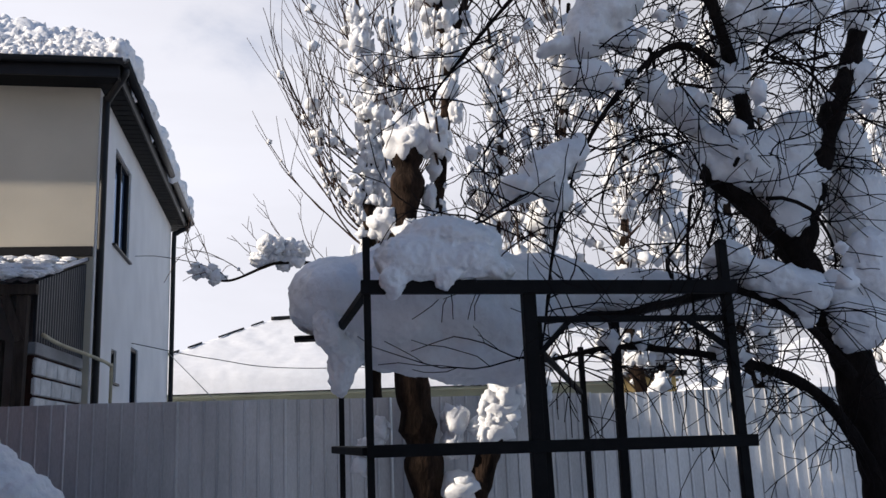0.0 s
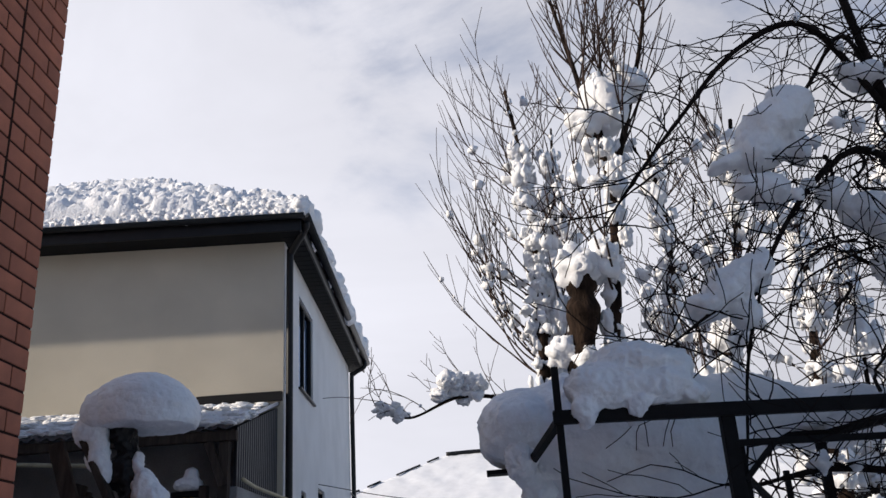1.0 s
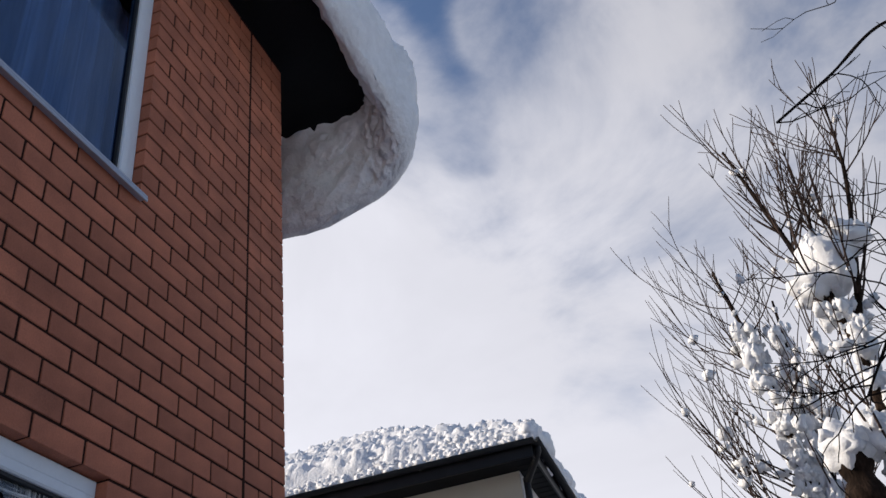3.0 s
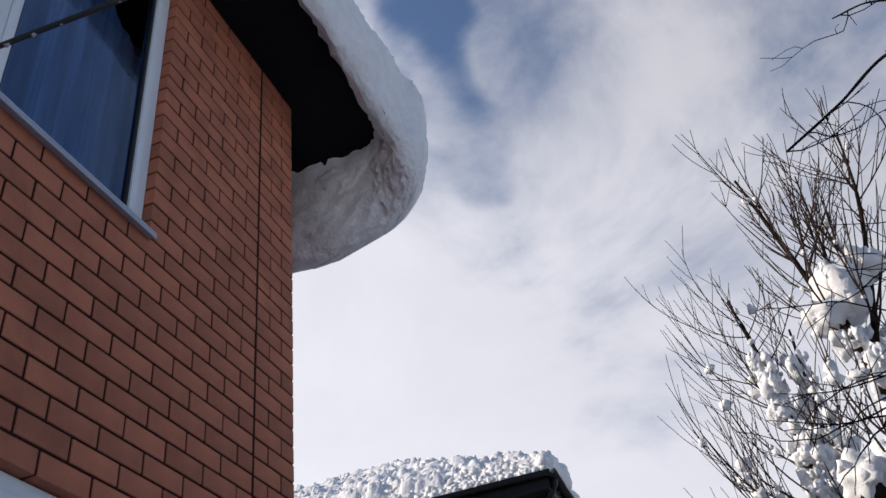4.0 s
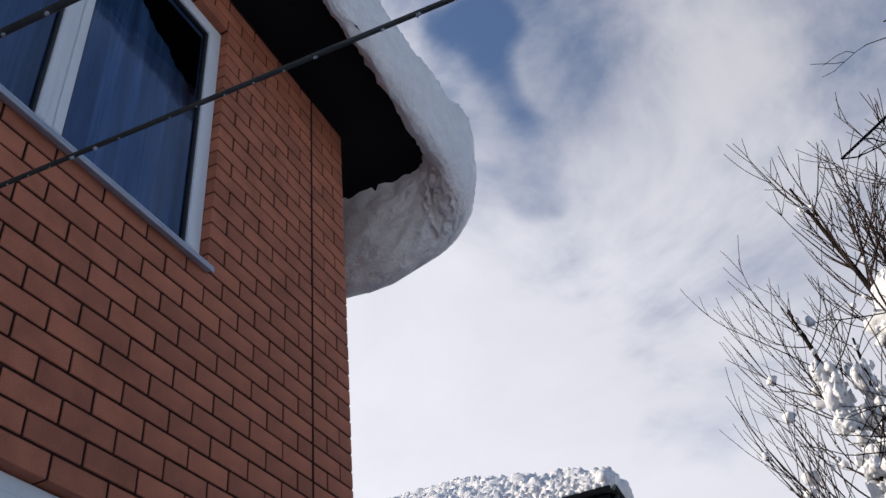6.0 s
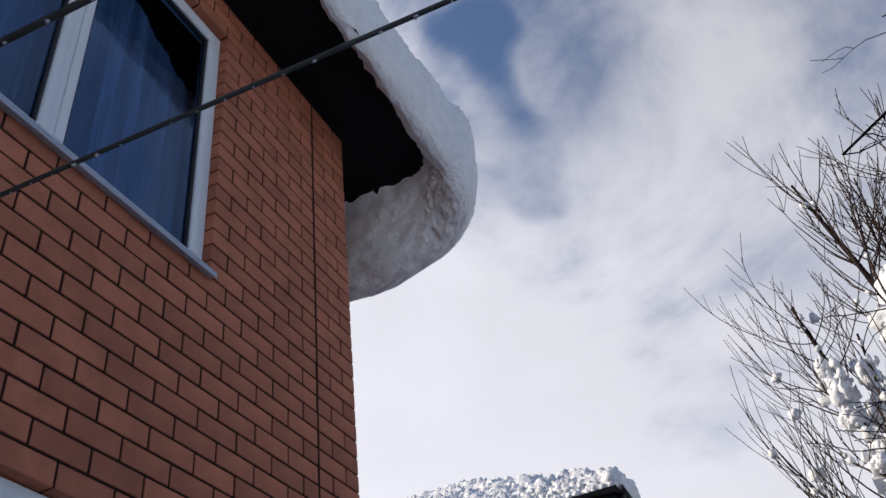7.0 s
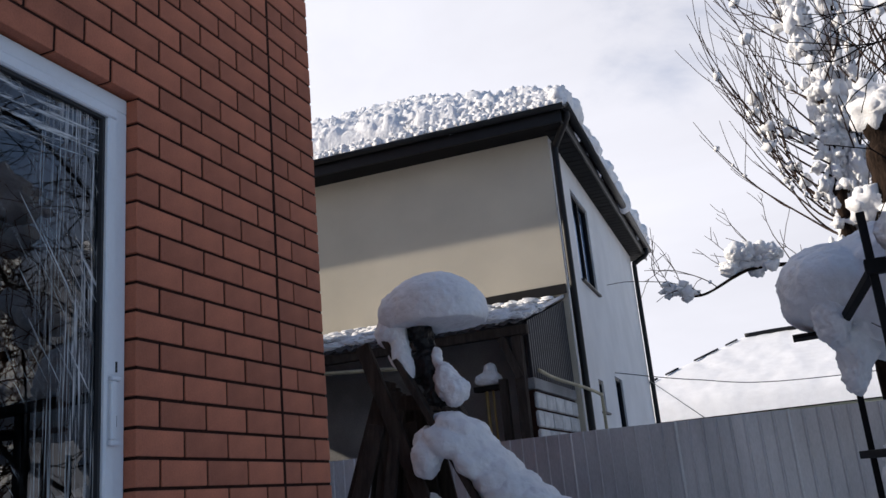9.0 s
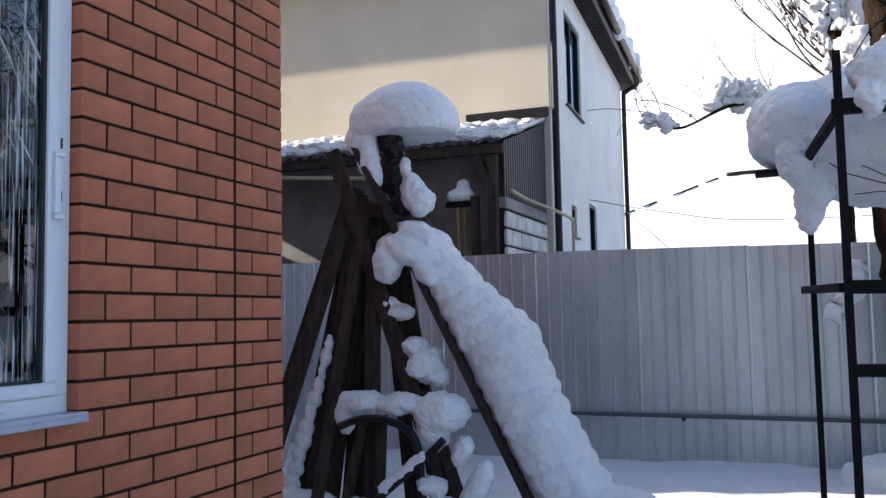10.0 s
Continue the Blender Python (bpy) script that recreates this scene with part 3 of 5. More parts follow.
def plain_window(hole, mullions, parent):
    y0, y1, z0, z1 = hole
    bm = bmesh.new()
    fw = 0.05
    for a, b in (((y0, z0), (y1, z0 + fw)), ((y0, z1 - fw), (y1, z1)), ((y0, z0 + fw), (y0 + fw, z1 - fw)), ((y1 - fw, z0 + fw), (y1, z1 - fw))):
        block((NX - 0.10, a[0], a[1]), (NX - 0.03, b[0], b[1]), 0.004, bm)
    for m in mullions:
        block((NX - 0.09, m - 0.02, z0 + fw), (NX - 0.035, m + 0.02, z1 - fw), 0.003, bm)
    w = part("window", bm, BLACK_TRIM, parent, "dark-framed window in the white wall")
    g = sheet_of_glass(NX - 0.068, y0 + fw, y1 - fw, z0 + fw, z1 - fw, CLEAR, w)
    g.visible_shadow = False
    part("sill", block((NX - 0.02, y0 - 0.05, z0 - 0.035), (NX + 0.05, y1 + 0.05, z0 - 0.003), 0.004), BLACK_TRIM, w)


plain_window(W_UP, (11.27,), neighbour)
plain_window(W_SMALL, (), neighbour)
plain_window(W_DOOR, (), neighbour)
RX, RY = -0.33, 8.87
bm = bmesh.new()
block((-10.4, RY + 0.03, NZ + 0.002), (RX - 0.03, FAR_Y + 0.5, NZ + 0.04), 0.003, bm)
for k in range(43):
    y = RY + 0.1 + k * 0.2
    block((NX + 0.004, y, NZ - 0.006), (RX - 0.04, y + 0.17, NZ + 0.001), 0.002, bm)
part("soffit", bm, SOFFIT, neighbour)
bm = bmesh.new()
block((-10.4, RY, NZ - 0.03), (RX, RY + 0.028, NZ + 0.20), 0.005, bm)
block((RX - 0.028, RY + 0.03, NZ - 0.03), (RX, FAR_Y + 0.5, NZ + 0.20), 0.005, bm)
part("fascia", bm, BLACK_TRIM, neighbour)


def gutter(a, b, out, name, parent):
    """A half-round gutter from a to b, hung on the side out."""
    a, b, out = Vector(a), Vector(b), Vector(out)
    verts, faces = [], []
    n = 9
    for p in (a, b):
        for rr in (0.065, 0.058):
            for k in range(n):
                t = math.pi * k / (n - 1)
                q = p + out * (0.065 + rr * math.cos(t)) - Vector((0, 0, rr * math.sin(t)))
                verts.append(q)
    for k in range(n - 1):
        faces += [(k, k + 1, 2 * n + k + 1, 2 * n + k), (n + k + 1, n + k, 3 * n + k, 3 * n + k + 1), (k + 1, k, n + k, n + k + 1), (2 * n + k, 2 * n + k + 1, 3 * n + k + 1, 3 * n + k)]
    faces += [(0, 2 * n, 3 * n, n), (n - 1, 2 * n - 1, 4 * n - 1, 3 * n - 1)]
    return raw(name, verts, faces, BLACK_TRIM, parent, smooth=True)


gutter((-10.4, RY, NZ + 0.19), (RX + 0.06, RY, NZ + 0.19), (0, -1, 0), "gutter", neighbour)
gutter((RX, RY - 0.06, NZ + 0.19), (RX, FAR_Y + 0.5, NZ + 0.19), (1, 0, 0), "gutter", neighbour)
tube("downpipe", [(RX + 0.05, RY + 0.12, NZ + 0.14), (RX + 0.03, RY + 0.14, NZ + 0.03), (NX + 0.10, NY + 0.02, NZ - 0.16), (NX + 0.075, NY + 0.03, NZ - 0.32), (NX + 0.075, NY + 0.03, 4), (NX + 0.075, NY + 0.03, 0)], 0.05, 0.05, BLACK_TRIM, neighbour, sides=10)
tube("downpipe", [(RX + 0.05, FAR_Y - 0.02, NZ + 0.12), (RX + 0.04, FAR_Y - 0.03, NZ - 0.02), (NX + 0.12, FAR_Y - 0.06, NZ - 0.18), (NX + 0.075, FAR_Y - 0.06, NZ - 0.36), (NX + 0.075, FAR_Y - 0.06, 4), (NX + 0.075, FAR_Y - 0.06, 0)], 0.05, 0.05, BLACK_TRIM, neighbour, sides=10)
raw("roof", *hip(-10.4, RX - 0.02, RY + 0.02, FAR_Y + 0.5, NZ + 0.2, 0.577, 0.2, 0.0), BLACK_TRIM, neighbour)
v, f = hip(-7.4, RX + 0.12, RY - 0.05, 17.8, NZ + 0.21, 0.585, 0.040, 0.28, 0.030, 5.0, 0.15, 0.08)
v = [(x, y, z + 0.05 * (-x - 1.7) * max(0.0, min(1.0, (RX + 0.12 - x) / 0.1, (y - RY + 0.05) / 0.1))) if x > -6 else (x, y, z) for x, y, z in v]
neighbour_snow = raw("roof_snow", v, f, SNOW_CRUST, smooth=True)
neighbour.rotation_euler[2] = radians(2.2)
neighbour_snow.matrix_world = Matrix.Translation((NX, NY, 0)) @ Matrix.Rotation(radians(2.2), 4, "Z") @ Matrix.Translation((-NX, -NY, 0))
tagged(neighbour_snow, "rough crusted avalanche-broken snow on the neighbouring roof", "snow")

turn = Matrix.Translation((NX, NY, 0)) @ Matrix.Rotation(radians(2.2), 4, "Z") @ Matrix.Translation((-NX, -NY, 0))
blobs = []
for k in range(20):
    y = RY + 0.25 + k * 0.45
    blobs.append((turn @ Vector((RX - 0.02 + 0.05 * math.sin(k * 1.9), y, NZ + 0.36 + 0.04 * math.sin(k * 2.7))), (0.18, 0.36, 0.20 + 0.04 * math.sin(k * 1.3))))
snow_mass("eave_snow", blobs, "ridge of snow piled above the side gutter", 0.045, 0.09, 0.03)
rng = np.random.default_rng(77)
spots = []
for _ in range(1600):
    h = rng.uniform(0, 1) ** 1.2
    q = rng.uniform(0.02, 0.065)
    spots.append((np.array(turn @ Vector((rng.uniform(-6.0, RX + 0.05), RY - 0.04 + 0.22 * h, NZ + 0.22 + 0.34 * h))), (q * 1.2, q * 0.9, q * 1.1)))
tagged(raw("snow_crumbs", *clump_data(spots, rng), SNOW_CRUST, smooth=True), "crumbled lumps of snow along the roof edge", "snow", kind="stuff")

# lean-to shed against the cream wall
shed = thing("lean_to_shed", (-3, 8.4, 0), "open dark lean-to shed with patchy snow on its roof", "shed")
SX, SF = -0.70, 7.25
bm = bmesh.new()
verts, faces = [], []
n = 260
for i in range(n + 1):
    x = -6.5 + (SX + 0.0 + 6.5) * i / n
    wv = 0.018 * math.sin(x * 2 * math.pi / 0.15)
    for y, z in ((SF - 0.12, 3.51), (NY - 0.01, 4.17), (NY - 0.01, 4.13), (SF - 0.12, 3.47)):
        verts.append((x, y, z + wv))
for i in range(n):
    for k in range(4):
        faces.append((i * 4 + k, i * 4 + 4 + k, i * 4 + 4 + (k + 1) % 4, i * 4 + (k + 1) % 4))
faces += [(0, 1, 2, 3), (n * 4 + 3, n * 4 + 2, n * 4 + 1, n * 4)]
raw("shed_roof", verts, faces, CORRUGATED, shed)
part("front_beam", block((-6.5, SF - 0.08, 3.34), (SX + 0.02, SF + 0.02, 3.45), 0.006), OLD_WOOD, shed)
part("flashing", block((-6.5, NY - 0.05, 4.20), (NX - 0.01, NY - 0.006, 4.33), 0.004), BLACK_TRIM, shed)
part("corner_post", bar((SX - 0.15, SF, 0.0), (SX - 0.12, SF, 3.335), 0.11), OLD_WOOD, shed)
part("door_post", bar((SX - 0.36, SF + 0.06, 0.0), (SX - 0.36, SF + 0.06, 2.88), 0.09), OLD_WOOD, shed)
part("brace", bar((SX - 0.12, SF - 0.03, 2.85), (SX - 0.30, SF - 0.03, 3.335), 0.09), OLD_WOOD, shed)
part("inner_wall", block((-6.5, 8.3, 0.0), (SX - 0.10, 8.42, 3.8), 0), DARK_PLASTER, shed, "bare grey plaster wall inside the shed")
verts, faces = [], []
n = 120
for i in range(n + 1):
    y = SF + 0.10 + (NY - 0.09 - SF - 0.10) * i / n
    wv = 0.02 * (1 if (i % 6) < 3 else -1)
    top = 3.48 + (y - SF) * 0.30
    for z in (2.86, top):
        verts.append((SX - 0.03 + wv, y, z))
for i in range(n):
    faces.append((i * 2, i * 2 + 2, i * 2 + 3, i * 2 + 1))
# Never in view; added so that low sun stays off the wall inside.
part("unseen_end_wall", block((-6.62, SF + 0.02, 0.0), (-6.505, 8.42, 3.45), 0), DARK_PLASTER, shed)
siding = raw("side_cladding", verts, faces, SIDING, shed, "dark grey ribbed metal cladding")
mod = siding.modifiers.new("thick", "SOLIDIFY")
mod.thickness = 0.012
part("verge_board", bar((SX - 0.01, SF - 0.1, 3.52), (SX - 0.01, NY - 0.09, 4.15), 0.025, 0.045), SILL, shed)
part("block_core", block((SX - 0.20, SF + 0.12, 0.0), (SX - 0.025, NY - 0.09, 2.72), 0), MORTAR, shed)
part("ring_beam", block((SX - 0.20, SF + 0.10, 2.73), (SX + 0.0, NY - 0.09, 2.86), 0.008), DARK_PLASTER, shed)
rows = 13
for r in range(rows):
    z0 = 0.02 + r * 0.208
    y = SF + 0.12 - (0.2 if r % 2 else 0)
    while y < NY - 0.05:
        a, b = max(y, SF + 0.12), min(y + 0.378, NY - 0.09)
        if b - a > 0.05:
            j = random.uniform(-0.006, 0.006)
            part("block", block((SX - 0.05, a, z0), (SX + 0.0 + j, b, z0 + 0.182), 0.012), BLOCK, shed)
        y += 0.405
tube("gas_pipe", [(SX + 0.06, SF + 0.1, 2.93), (SX + 0.06, SF + 0.8, 2.90), (NX + 0.12, NY - 0.2, 2.86), (NX + 0.16, NY + 0.45, 2.82), (NX + 0.16, NY + 0.52, 2.72), (NX + 0.16, NY + 0.52, 1.5)], 0.022, 0.022, PIPE, shed)
tube("wall_pipe", [(-4.2, SF - 0.16, 3.30), (-2.6, SF - 0.16, 3.17), (-2.2, SF - 0.16, 3.14)], 0.025, 0.025, PIPE, shed)
riser = thing("gas_riser", (-1.28, 7.42, 0), "yellow gas riser with snow-capped regulator beside the shed", "pipe")
tube("pipe", [(-1.31, 7.42, 0), (-1.31, 7.42, 1.5), (-1.31, 7.42, 2.85)], 0.02, 0.02, GAS_YELLOW, riser)
tube("pipe", [(-1.23, 7.42, 0), (-1.23, 7.42, 1.5), (-1.23, 7.42, 2.78)], 0.014, 0.014, GAS_YELLOW, riser)
part("bracket", block((-1.45, 7.36, 2.78), (-1.10, 7.48, 2.84), 0.006), DARK_METAL, riser)
snow_mass("snow_drift", [((-1.27, 7.42, 2.92), (0.17, 0.12, 0.09)), ((-1.24, 7.42, 3.02), (0.09, 0.09, 0.09))], "small heap of snow on the gas regulator", 0.02, 0.05, 0.02)
rng = np.random.default_rng(4)
spots = []
for _ in range(520):
    x, t = rng.uniform(-4.6, SX - 0.05), rng.uniform(0, 1) ** 1.3
    y = SF - 0.1 + t * 2.0
    s = rng.uniform(0.03, 0.10)
    spots.append(((x, y, 3.555 + (y - SF) * 0.30 + s * 0.1), (s * 1.5, s * 1.3, s * 0.45)))
tagged(raw("roof_snow_patches", *clump_data(spots, rng), SNOW, smooth=True), "crumbled patches of snow on the lean-to roof", "snow", kind="stuff")


# ---- distant houses ----
def far_house(name, x0, x1, y0, y1, eave, rise, wall_mat, label):
    h = thing(name, ((x0 + x1) / 2, (y0 + y1) / 2, 0), label, "house")
    part("wall", block((x0, y0, -0.3), (x1, y1, eave), 0), wall_mat, h)
    part("eaves_board", block((x0 - 0.5, y0 - 0.5, eave + 0.002), (x1 + 0.5, y1 + 0.5, eave + 0.06), 0.01), wall_mat, h)
    raw("roof", *hip(x0 - 0.5, x1 + 0.5, y0 - 0.5, y1 + 0.5, eave + 0.065, rise, 0.5, 0.0), BLACK_TRIM, h)
    v, f = hip(x0 - 0.6, x1 + 0.6, y0 - 0.6, y1 + 0.6, eave + 0.08, rise, 0.15, 0.42, 0.03, 9.0, 0, 0.15)
    tagged(raw("roof_snow", v, f, SNOW, smooth=True), "smooth deep snow on a distant roof", "snow")
    return h


far_house("distant_house", -3.0, 12.0, 22.6, 30.2, 3.07, 0.49, GREEN_WALL, "low olive-walled house under a broad snowy roof")
far_house("distant_house", 14.5, 21.0, 21.0, 27.0, 2.3, 0.45, TERRACOTTA, "small terracotta house beyond the garden trees")
ridge = thing("ridge_cap", (0, 24, 4), "bare dark ridge capping showing through distant roof snow", "roof")
hip_line = [(-3.6 + k, 22.0 + k, 3.60 + 0.49 * k) for k in np.arange(0.3, 4.3, 0.112)]
for a, b in ((1, 5), (7, 15), (16, 20), (23, 30), (31, 35)):
    tube("cap", hip_line[a:b], 0.028, 0.034, BLACK_TRIM, ridge, steps=2)
tube("cap", [(0.75, 26.3, 5.73), (1.6, 26.4, 5.77), (2.4, 26.4, 5.77)], 0.07, 0.07, BLACK_TRIM, ridge)
tube("cap", [(2.6, 26.4, 5.77), (3.1, 26.4, 5.78), (3.6, 26.4, 5.78)], 0.07, 0.05, BLACK_TRIM, ridge)
bm = block((9.3, 17.0, -0.2), (10.3, 18.0, 2.9), 0.02)
part("wall", bm, OCHRE, thing("distant_shed", (9.8, 17.5, 0), "ochre shed glimpsed beyond the fence", "shed"))
part("roof", block((9.1, 16.8, 2.902), (10.5, 18.2, 3.02), 0.01), BLACK_TRIM, bpy.data.objects["distant_shed"])
snow_mass("roof_snow", [((9.8, 17.5, 3.15), (0.8, 0.8, 0.22))], "rounded snow on a small shed roof", 0.06, 0.06, 0.02)


# ---- garden fence ----
fence = thing("fence", (2, 7.1, 0), "tall grey corrugated metal sheet fence behind the yard", "fence")
FY = 7.10


def fence_top(x):
    return 2.17 - 0.011 * max(0.0, x)


SHEET = 1.10
for k in range(25):
    x0 = -10.2 + k * SHEET
    verts, faces = [], []
    dz, dy = random.uniform(-0.012, 0.012), 0.006 * (k % 2)
    xs = []
    for r in range(8):
        b = x0 + r * SHEET / 8
        xs += [(b, 0), (b + 0.108, 0), (b + 0.115, 0.014), (b + 0.130, 0.014)]
    xs.append((x0 + SHEET + 0.01, 0))
    for x, d in xs:
        for yy in (FY - d - dy, FY - d - dy + 0.003):
            for z in (-0.25, fence_top(x) + dz):
                verts.append((x, yy, z))
    for i in range(len(xs) - 1):
        a, b = i * 4, i * 4 + 4
        faces += [(a, b, b + 1, a + 1), (a + 3, b + 3, b + 2, a + 2), (a + 1, b + 1, b + 3, a + 3)]
    faces += [(0, 1, 3, 2), (len(xs) * 4 - 4, len(xs) * 4 - 2, len(xs) * 4 - 1, len(xs) * 4 - 3)]
    raw("sheet", verts, faces, FENCE, fence)
for x in np.arange(-10, 17.5, 2.5):
    part("post", block((x, FY + 0.02, -0.2), (x + 0.06, FY + 0.08, fence_top(x) - 0.03), 0.004), DARK_METAL, fence)
for z in (0.5, 1.7):
    part("rail", block((-10, FY + 0.006, z), (17.2, FY + 0.018, z + 0.04), 0.002), DARK_METAL, fence)
water = tagged(tube("pipe", [(-3, 6.98, 0.47), (0, 6.98, 0.46), (3, 6.98, 0.44), (8, 6.98, 0.40), (13, 6.98, 0.36)], 0.022, 0.022, CORRUGATED), "long dark pipe running low along the metal fence", "pipe")
for x in (-2, 1.2, 4.4, 7.6):
    part("hanger", block((x, 6.99, 0.40), (x + 0.03, FY - 0.002, 0.44), 0.002), DARK_METAL, water)
snow_mass("snow_drift", [((3.1, 6.3, 0.02), (0.5, 0.4, 0.22)), ((3.6, 6.2, 0.0), (0.5, 0.4, 0.3)), ((4.6, 6.0, 0), (0.9, 0.5, 0.25))], "low heap of snow at the foot of the trees", 0.05, 0.12, 0.03)


# ---- metal arbour frame with its snow load ----
arbour = thing("garden_arbour", (3.6, 3.6, 0), "black welded metal arbour frame sagging under a snow load", "arbour")
AL, AM, AR, AF, AB = 2.50, 3.53, 4.87, 3.0, 4.2


def frame_bar(name, a, b, w, d=None):
    return part(name, bar(a, b, w, d, 0.003), DARK_METAL, arbour)


frame_bar("post", (AL, AF, -0.1), (AL, AF, 2.94), 0.045)
frame_bar("post", (AM, AF, -0.1), (AM, AF, 2.57), 0.085)
frame_bar("post", (AM + 0.10, AF + 0.06, -0.1), (AM + 0.07, AF + 0.06, 2.40), 0.04)
frame_bar("post", (AR, AF, -0.1), (AR, AF, 2.90), 0.06)
frame_bar("post", (2.36, AB, -0.1), (2.36, AB, 2.58), 0.04)
frame_bar("post", (4.48, AB, 1.0), (4.50, AB, 2.55), 0.065)
frame_bar("post", (4.21, AB, -0.1), (4.21, AB, 2.33), 0.04)
frame_bar("top_beam", (AL - 0.04, AF - 0.03, 2.615), (AR + 0.06, AF - 0.03, 2.575), 0.06, 0.085)
frame_bar("top_rail", (AM, AF + 0.01, 2.395), (AR, AF + 0.01, 2.375), 0.035, 0.04)
frame_bar("side_beam", (AL, AF, 2.60), (2.33, AB - 0.25, 2.46), 0.05)
frame_bar("side_beam", (AR, AF, 2.56), (4.50, AB, 2.56), 0.06)
frame_bar("rear_beam", (2.30, AB, 2.60), (4.56, AB, 2.58), 0.05)
frame_bar("shelf_beam", (AL - 0.02, AF - 0.03, 1.615), (AR + 0.09, AF - 0.03, 1.585), 0.05, 0.075)
frame_bar("shelf_beam", (AL, AF, 1.615), (2.33, AB, 1.63), 0.10, 0.05)
frame_bar("shelf_beam", (2.33, AB, 1.63), (4.55, AB, 1.60), 0.04)
frame_bar("brace", (AM + 0.05, AF, 2.17), (AM + 0.26, AF, 2.38), 0.035)
frame_bar("brace", (AM + 0.06, AF + 0.03, 2.20), (4.19, AB, 1.98), 0.035)
frame_bar("brace", (AR - 0.02, AF, 2.18), (AR - 0.28, AF, 2.37), 0.035)
frame_bar("rung", (AM + 0.05, AF + 0.02, 1.18), (AR, AF + 0.02, 1.16), 0.04)
frame_bar("rung", (AL, AF, 1.16), (AM, AF, 1.17), 0.05, 0.07)
frame_bar("board", (2.02, 4.15, 2.44), (2.6, 4.15, 2.45), 0.18, 0.03)
snow_mass("arbour_snow", [((2.82, 4.1, 2.68), (0.68, 0.62, 0.50)), ((3.35, 4.1, 2.62), (0.75, 0.58, 0.55)), ((2.30, 4.0, 2.74), (0.34, 0.5, 0.30), -14), ((3.9, 4.3, 2.80), (0.7, 0.55, 0.32)),
                          ((4.7, 4.4, 2.76), (0.8, 0.5, 0.24)), ((5.4, 4.4, 2.76), (0.5, 0.4, 0.2)), ((3.2, 3.9, 2.25), (0.62, 0.34, 0.14)), ((3.62, 3.95, 2.2), (0.3, 0.3, 0.15))],
          "great sagging mass of snow on the arbour roof", 0.028, 0.07, 0.018)
snow_mass("beam_snow", [((2.78, 2.98, 2.80), (0.26, 0.15, 0.17)), ((3.10, 3.0, 2.78), (0.28, 0.15, 0.14)), ((2.66, 2.94, 2.66), (0.10, 0.09, 0.13)), ((2.99, 2.93, 2.66), (0.08, 0.07, 0.11)), ((3.32, 3.05, 2.72), (0.16, 0.12, 0.09)), ((3.05, 3.15, 2.95), (0.36, 0.3, 0.14)), ((3.22, 3.1, 2.9), (0.2, 0.2, 0.12))],
          "ragged heap of snow lying over the arbour beam", 0.02, 0.08, 0.030)
snow_mass("snow_curtain", [((2.27, 3.75, 2.52), (0.13, 0.2, 0.26), -10), ((2.36, 3.8, 2.24), (0.10, 0.13, 0.24)), ((2.44, 3.85, 2.35), (0.07, 0.12, 0.18))], "snow hanging down over the arbour's end", 0.02, 0.08, 0.035)
for name in ("garden_arbour", "arbour_snow", "beam_snow", "snow_curtain"):
    bpy.data.objects[name].location.x += 0.047
bpy.data.objects["arbour_snow"].location.y += 0.17
bpy.data.objects["snow_curtain"].location.y += 0.17


# ---- ladder and stacked stakes under snow ----
LADY = 4.0
ladder = thing("wooden_ladder", (0, LADY, 0), "old dark wooden ladder leaning on stakes, buried in snow", "ladder")
LT, LB = Vector((-0.90, LADY - 0.15, 2.90)), Vector((0.56, LADY - 0.15, 0.0))
part("rail", bar(LT, LB, 0.05, 0.11, 0.006, (0, 1, 0)), OLD_WOOD, ladder)
part("rail", bar(LT + Vector((0.12, 0.42, 0)), LB + Vector((0.12, 0.42, 0)), 0.05, 0.11, 0.006, (0, 1, 0)), OLD_WOOD, ladder)
for k in range(8):
    c = LT.lerp(LB, 0.10 + k * 0.115)
    part("rung", bar(c, c + Vector((0.12, 0.42, 0)), 0.035), OLD_WOOD, ladder)
stakes = [((-1.12, 3.93, 2.84), (-0.10, 3.85, 0.0), 0.12, 0.05), ((-0.98, 4.05, 2.55), (-1.78, 3.75, 0.0), 0.16, 0.045), ((-0.95, 4.1, 2.5), (-1.50, 3.95, 0.0), 0.12, 0.04),
          ((-0.90, 4.0, 2.45), (-1.22, 3.7, 0.0), 0.14, 0.04), ((-0.85, 4.15, 2.4), (-0.95, 4.2, 0.0), 0.10, 0.05), ((-0.80, 4.2, 2.35), (-0.62, 4.3, 0.0), 0.12, 0.04), ((-0.92, 4.1, 2.45), (-1.36, 4.3, 0.0), 0.15, 0.03),
          ((-1.02, 3.9, 2.2), (-1.62, 3.55, 0.0), 0.13, 0.03), ((-0.86, 3.95, 2.3), (-1.08, 3.5, 0.0), 0.09, 0.05), ((-0.8, 4.0, 2.2), (-0.72, 3.75, 0.0), 0.13, 0.03), ((-0.9, 4.25, 2.3), (-1.18, 4.35, 0.0), 0.2, 0.03), ((-0.75, 4.3, 2.2), (-0.42, 4.4, 0.0), 0.16, 0.03), ((-0.6, 3.7, 0.9), (-0.55, 3.5, 0.0), 0.08, 0.03),
          ((-0.3, 3.8, 0.95), (0.12, 3.6, 0.0), 0.07, 0.04), ((-0.28, 3.75, 0.75), (-0.05, 3.55, 0.0), 0.08, 0.04), ((-0.75, 3.7, 0.75), (-0.9, 3.6, 0.0), 0.07, 0.05)]
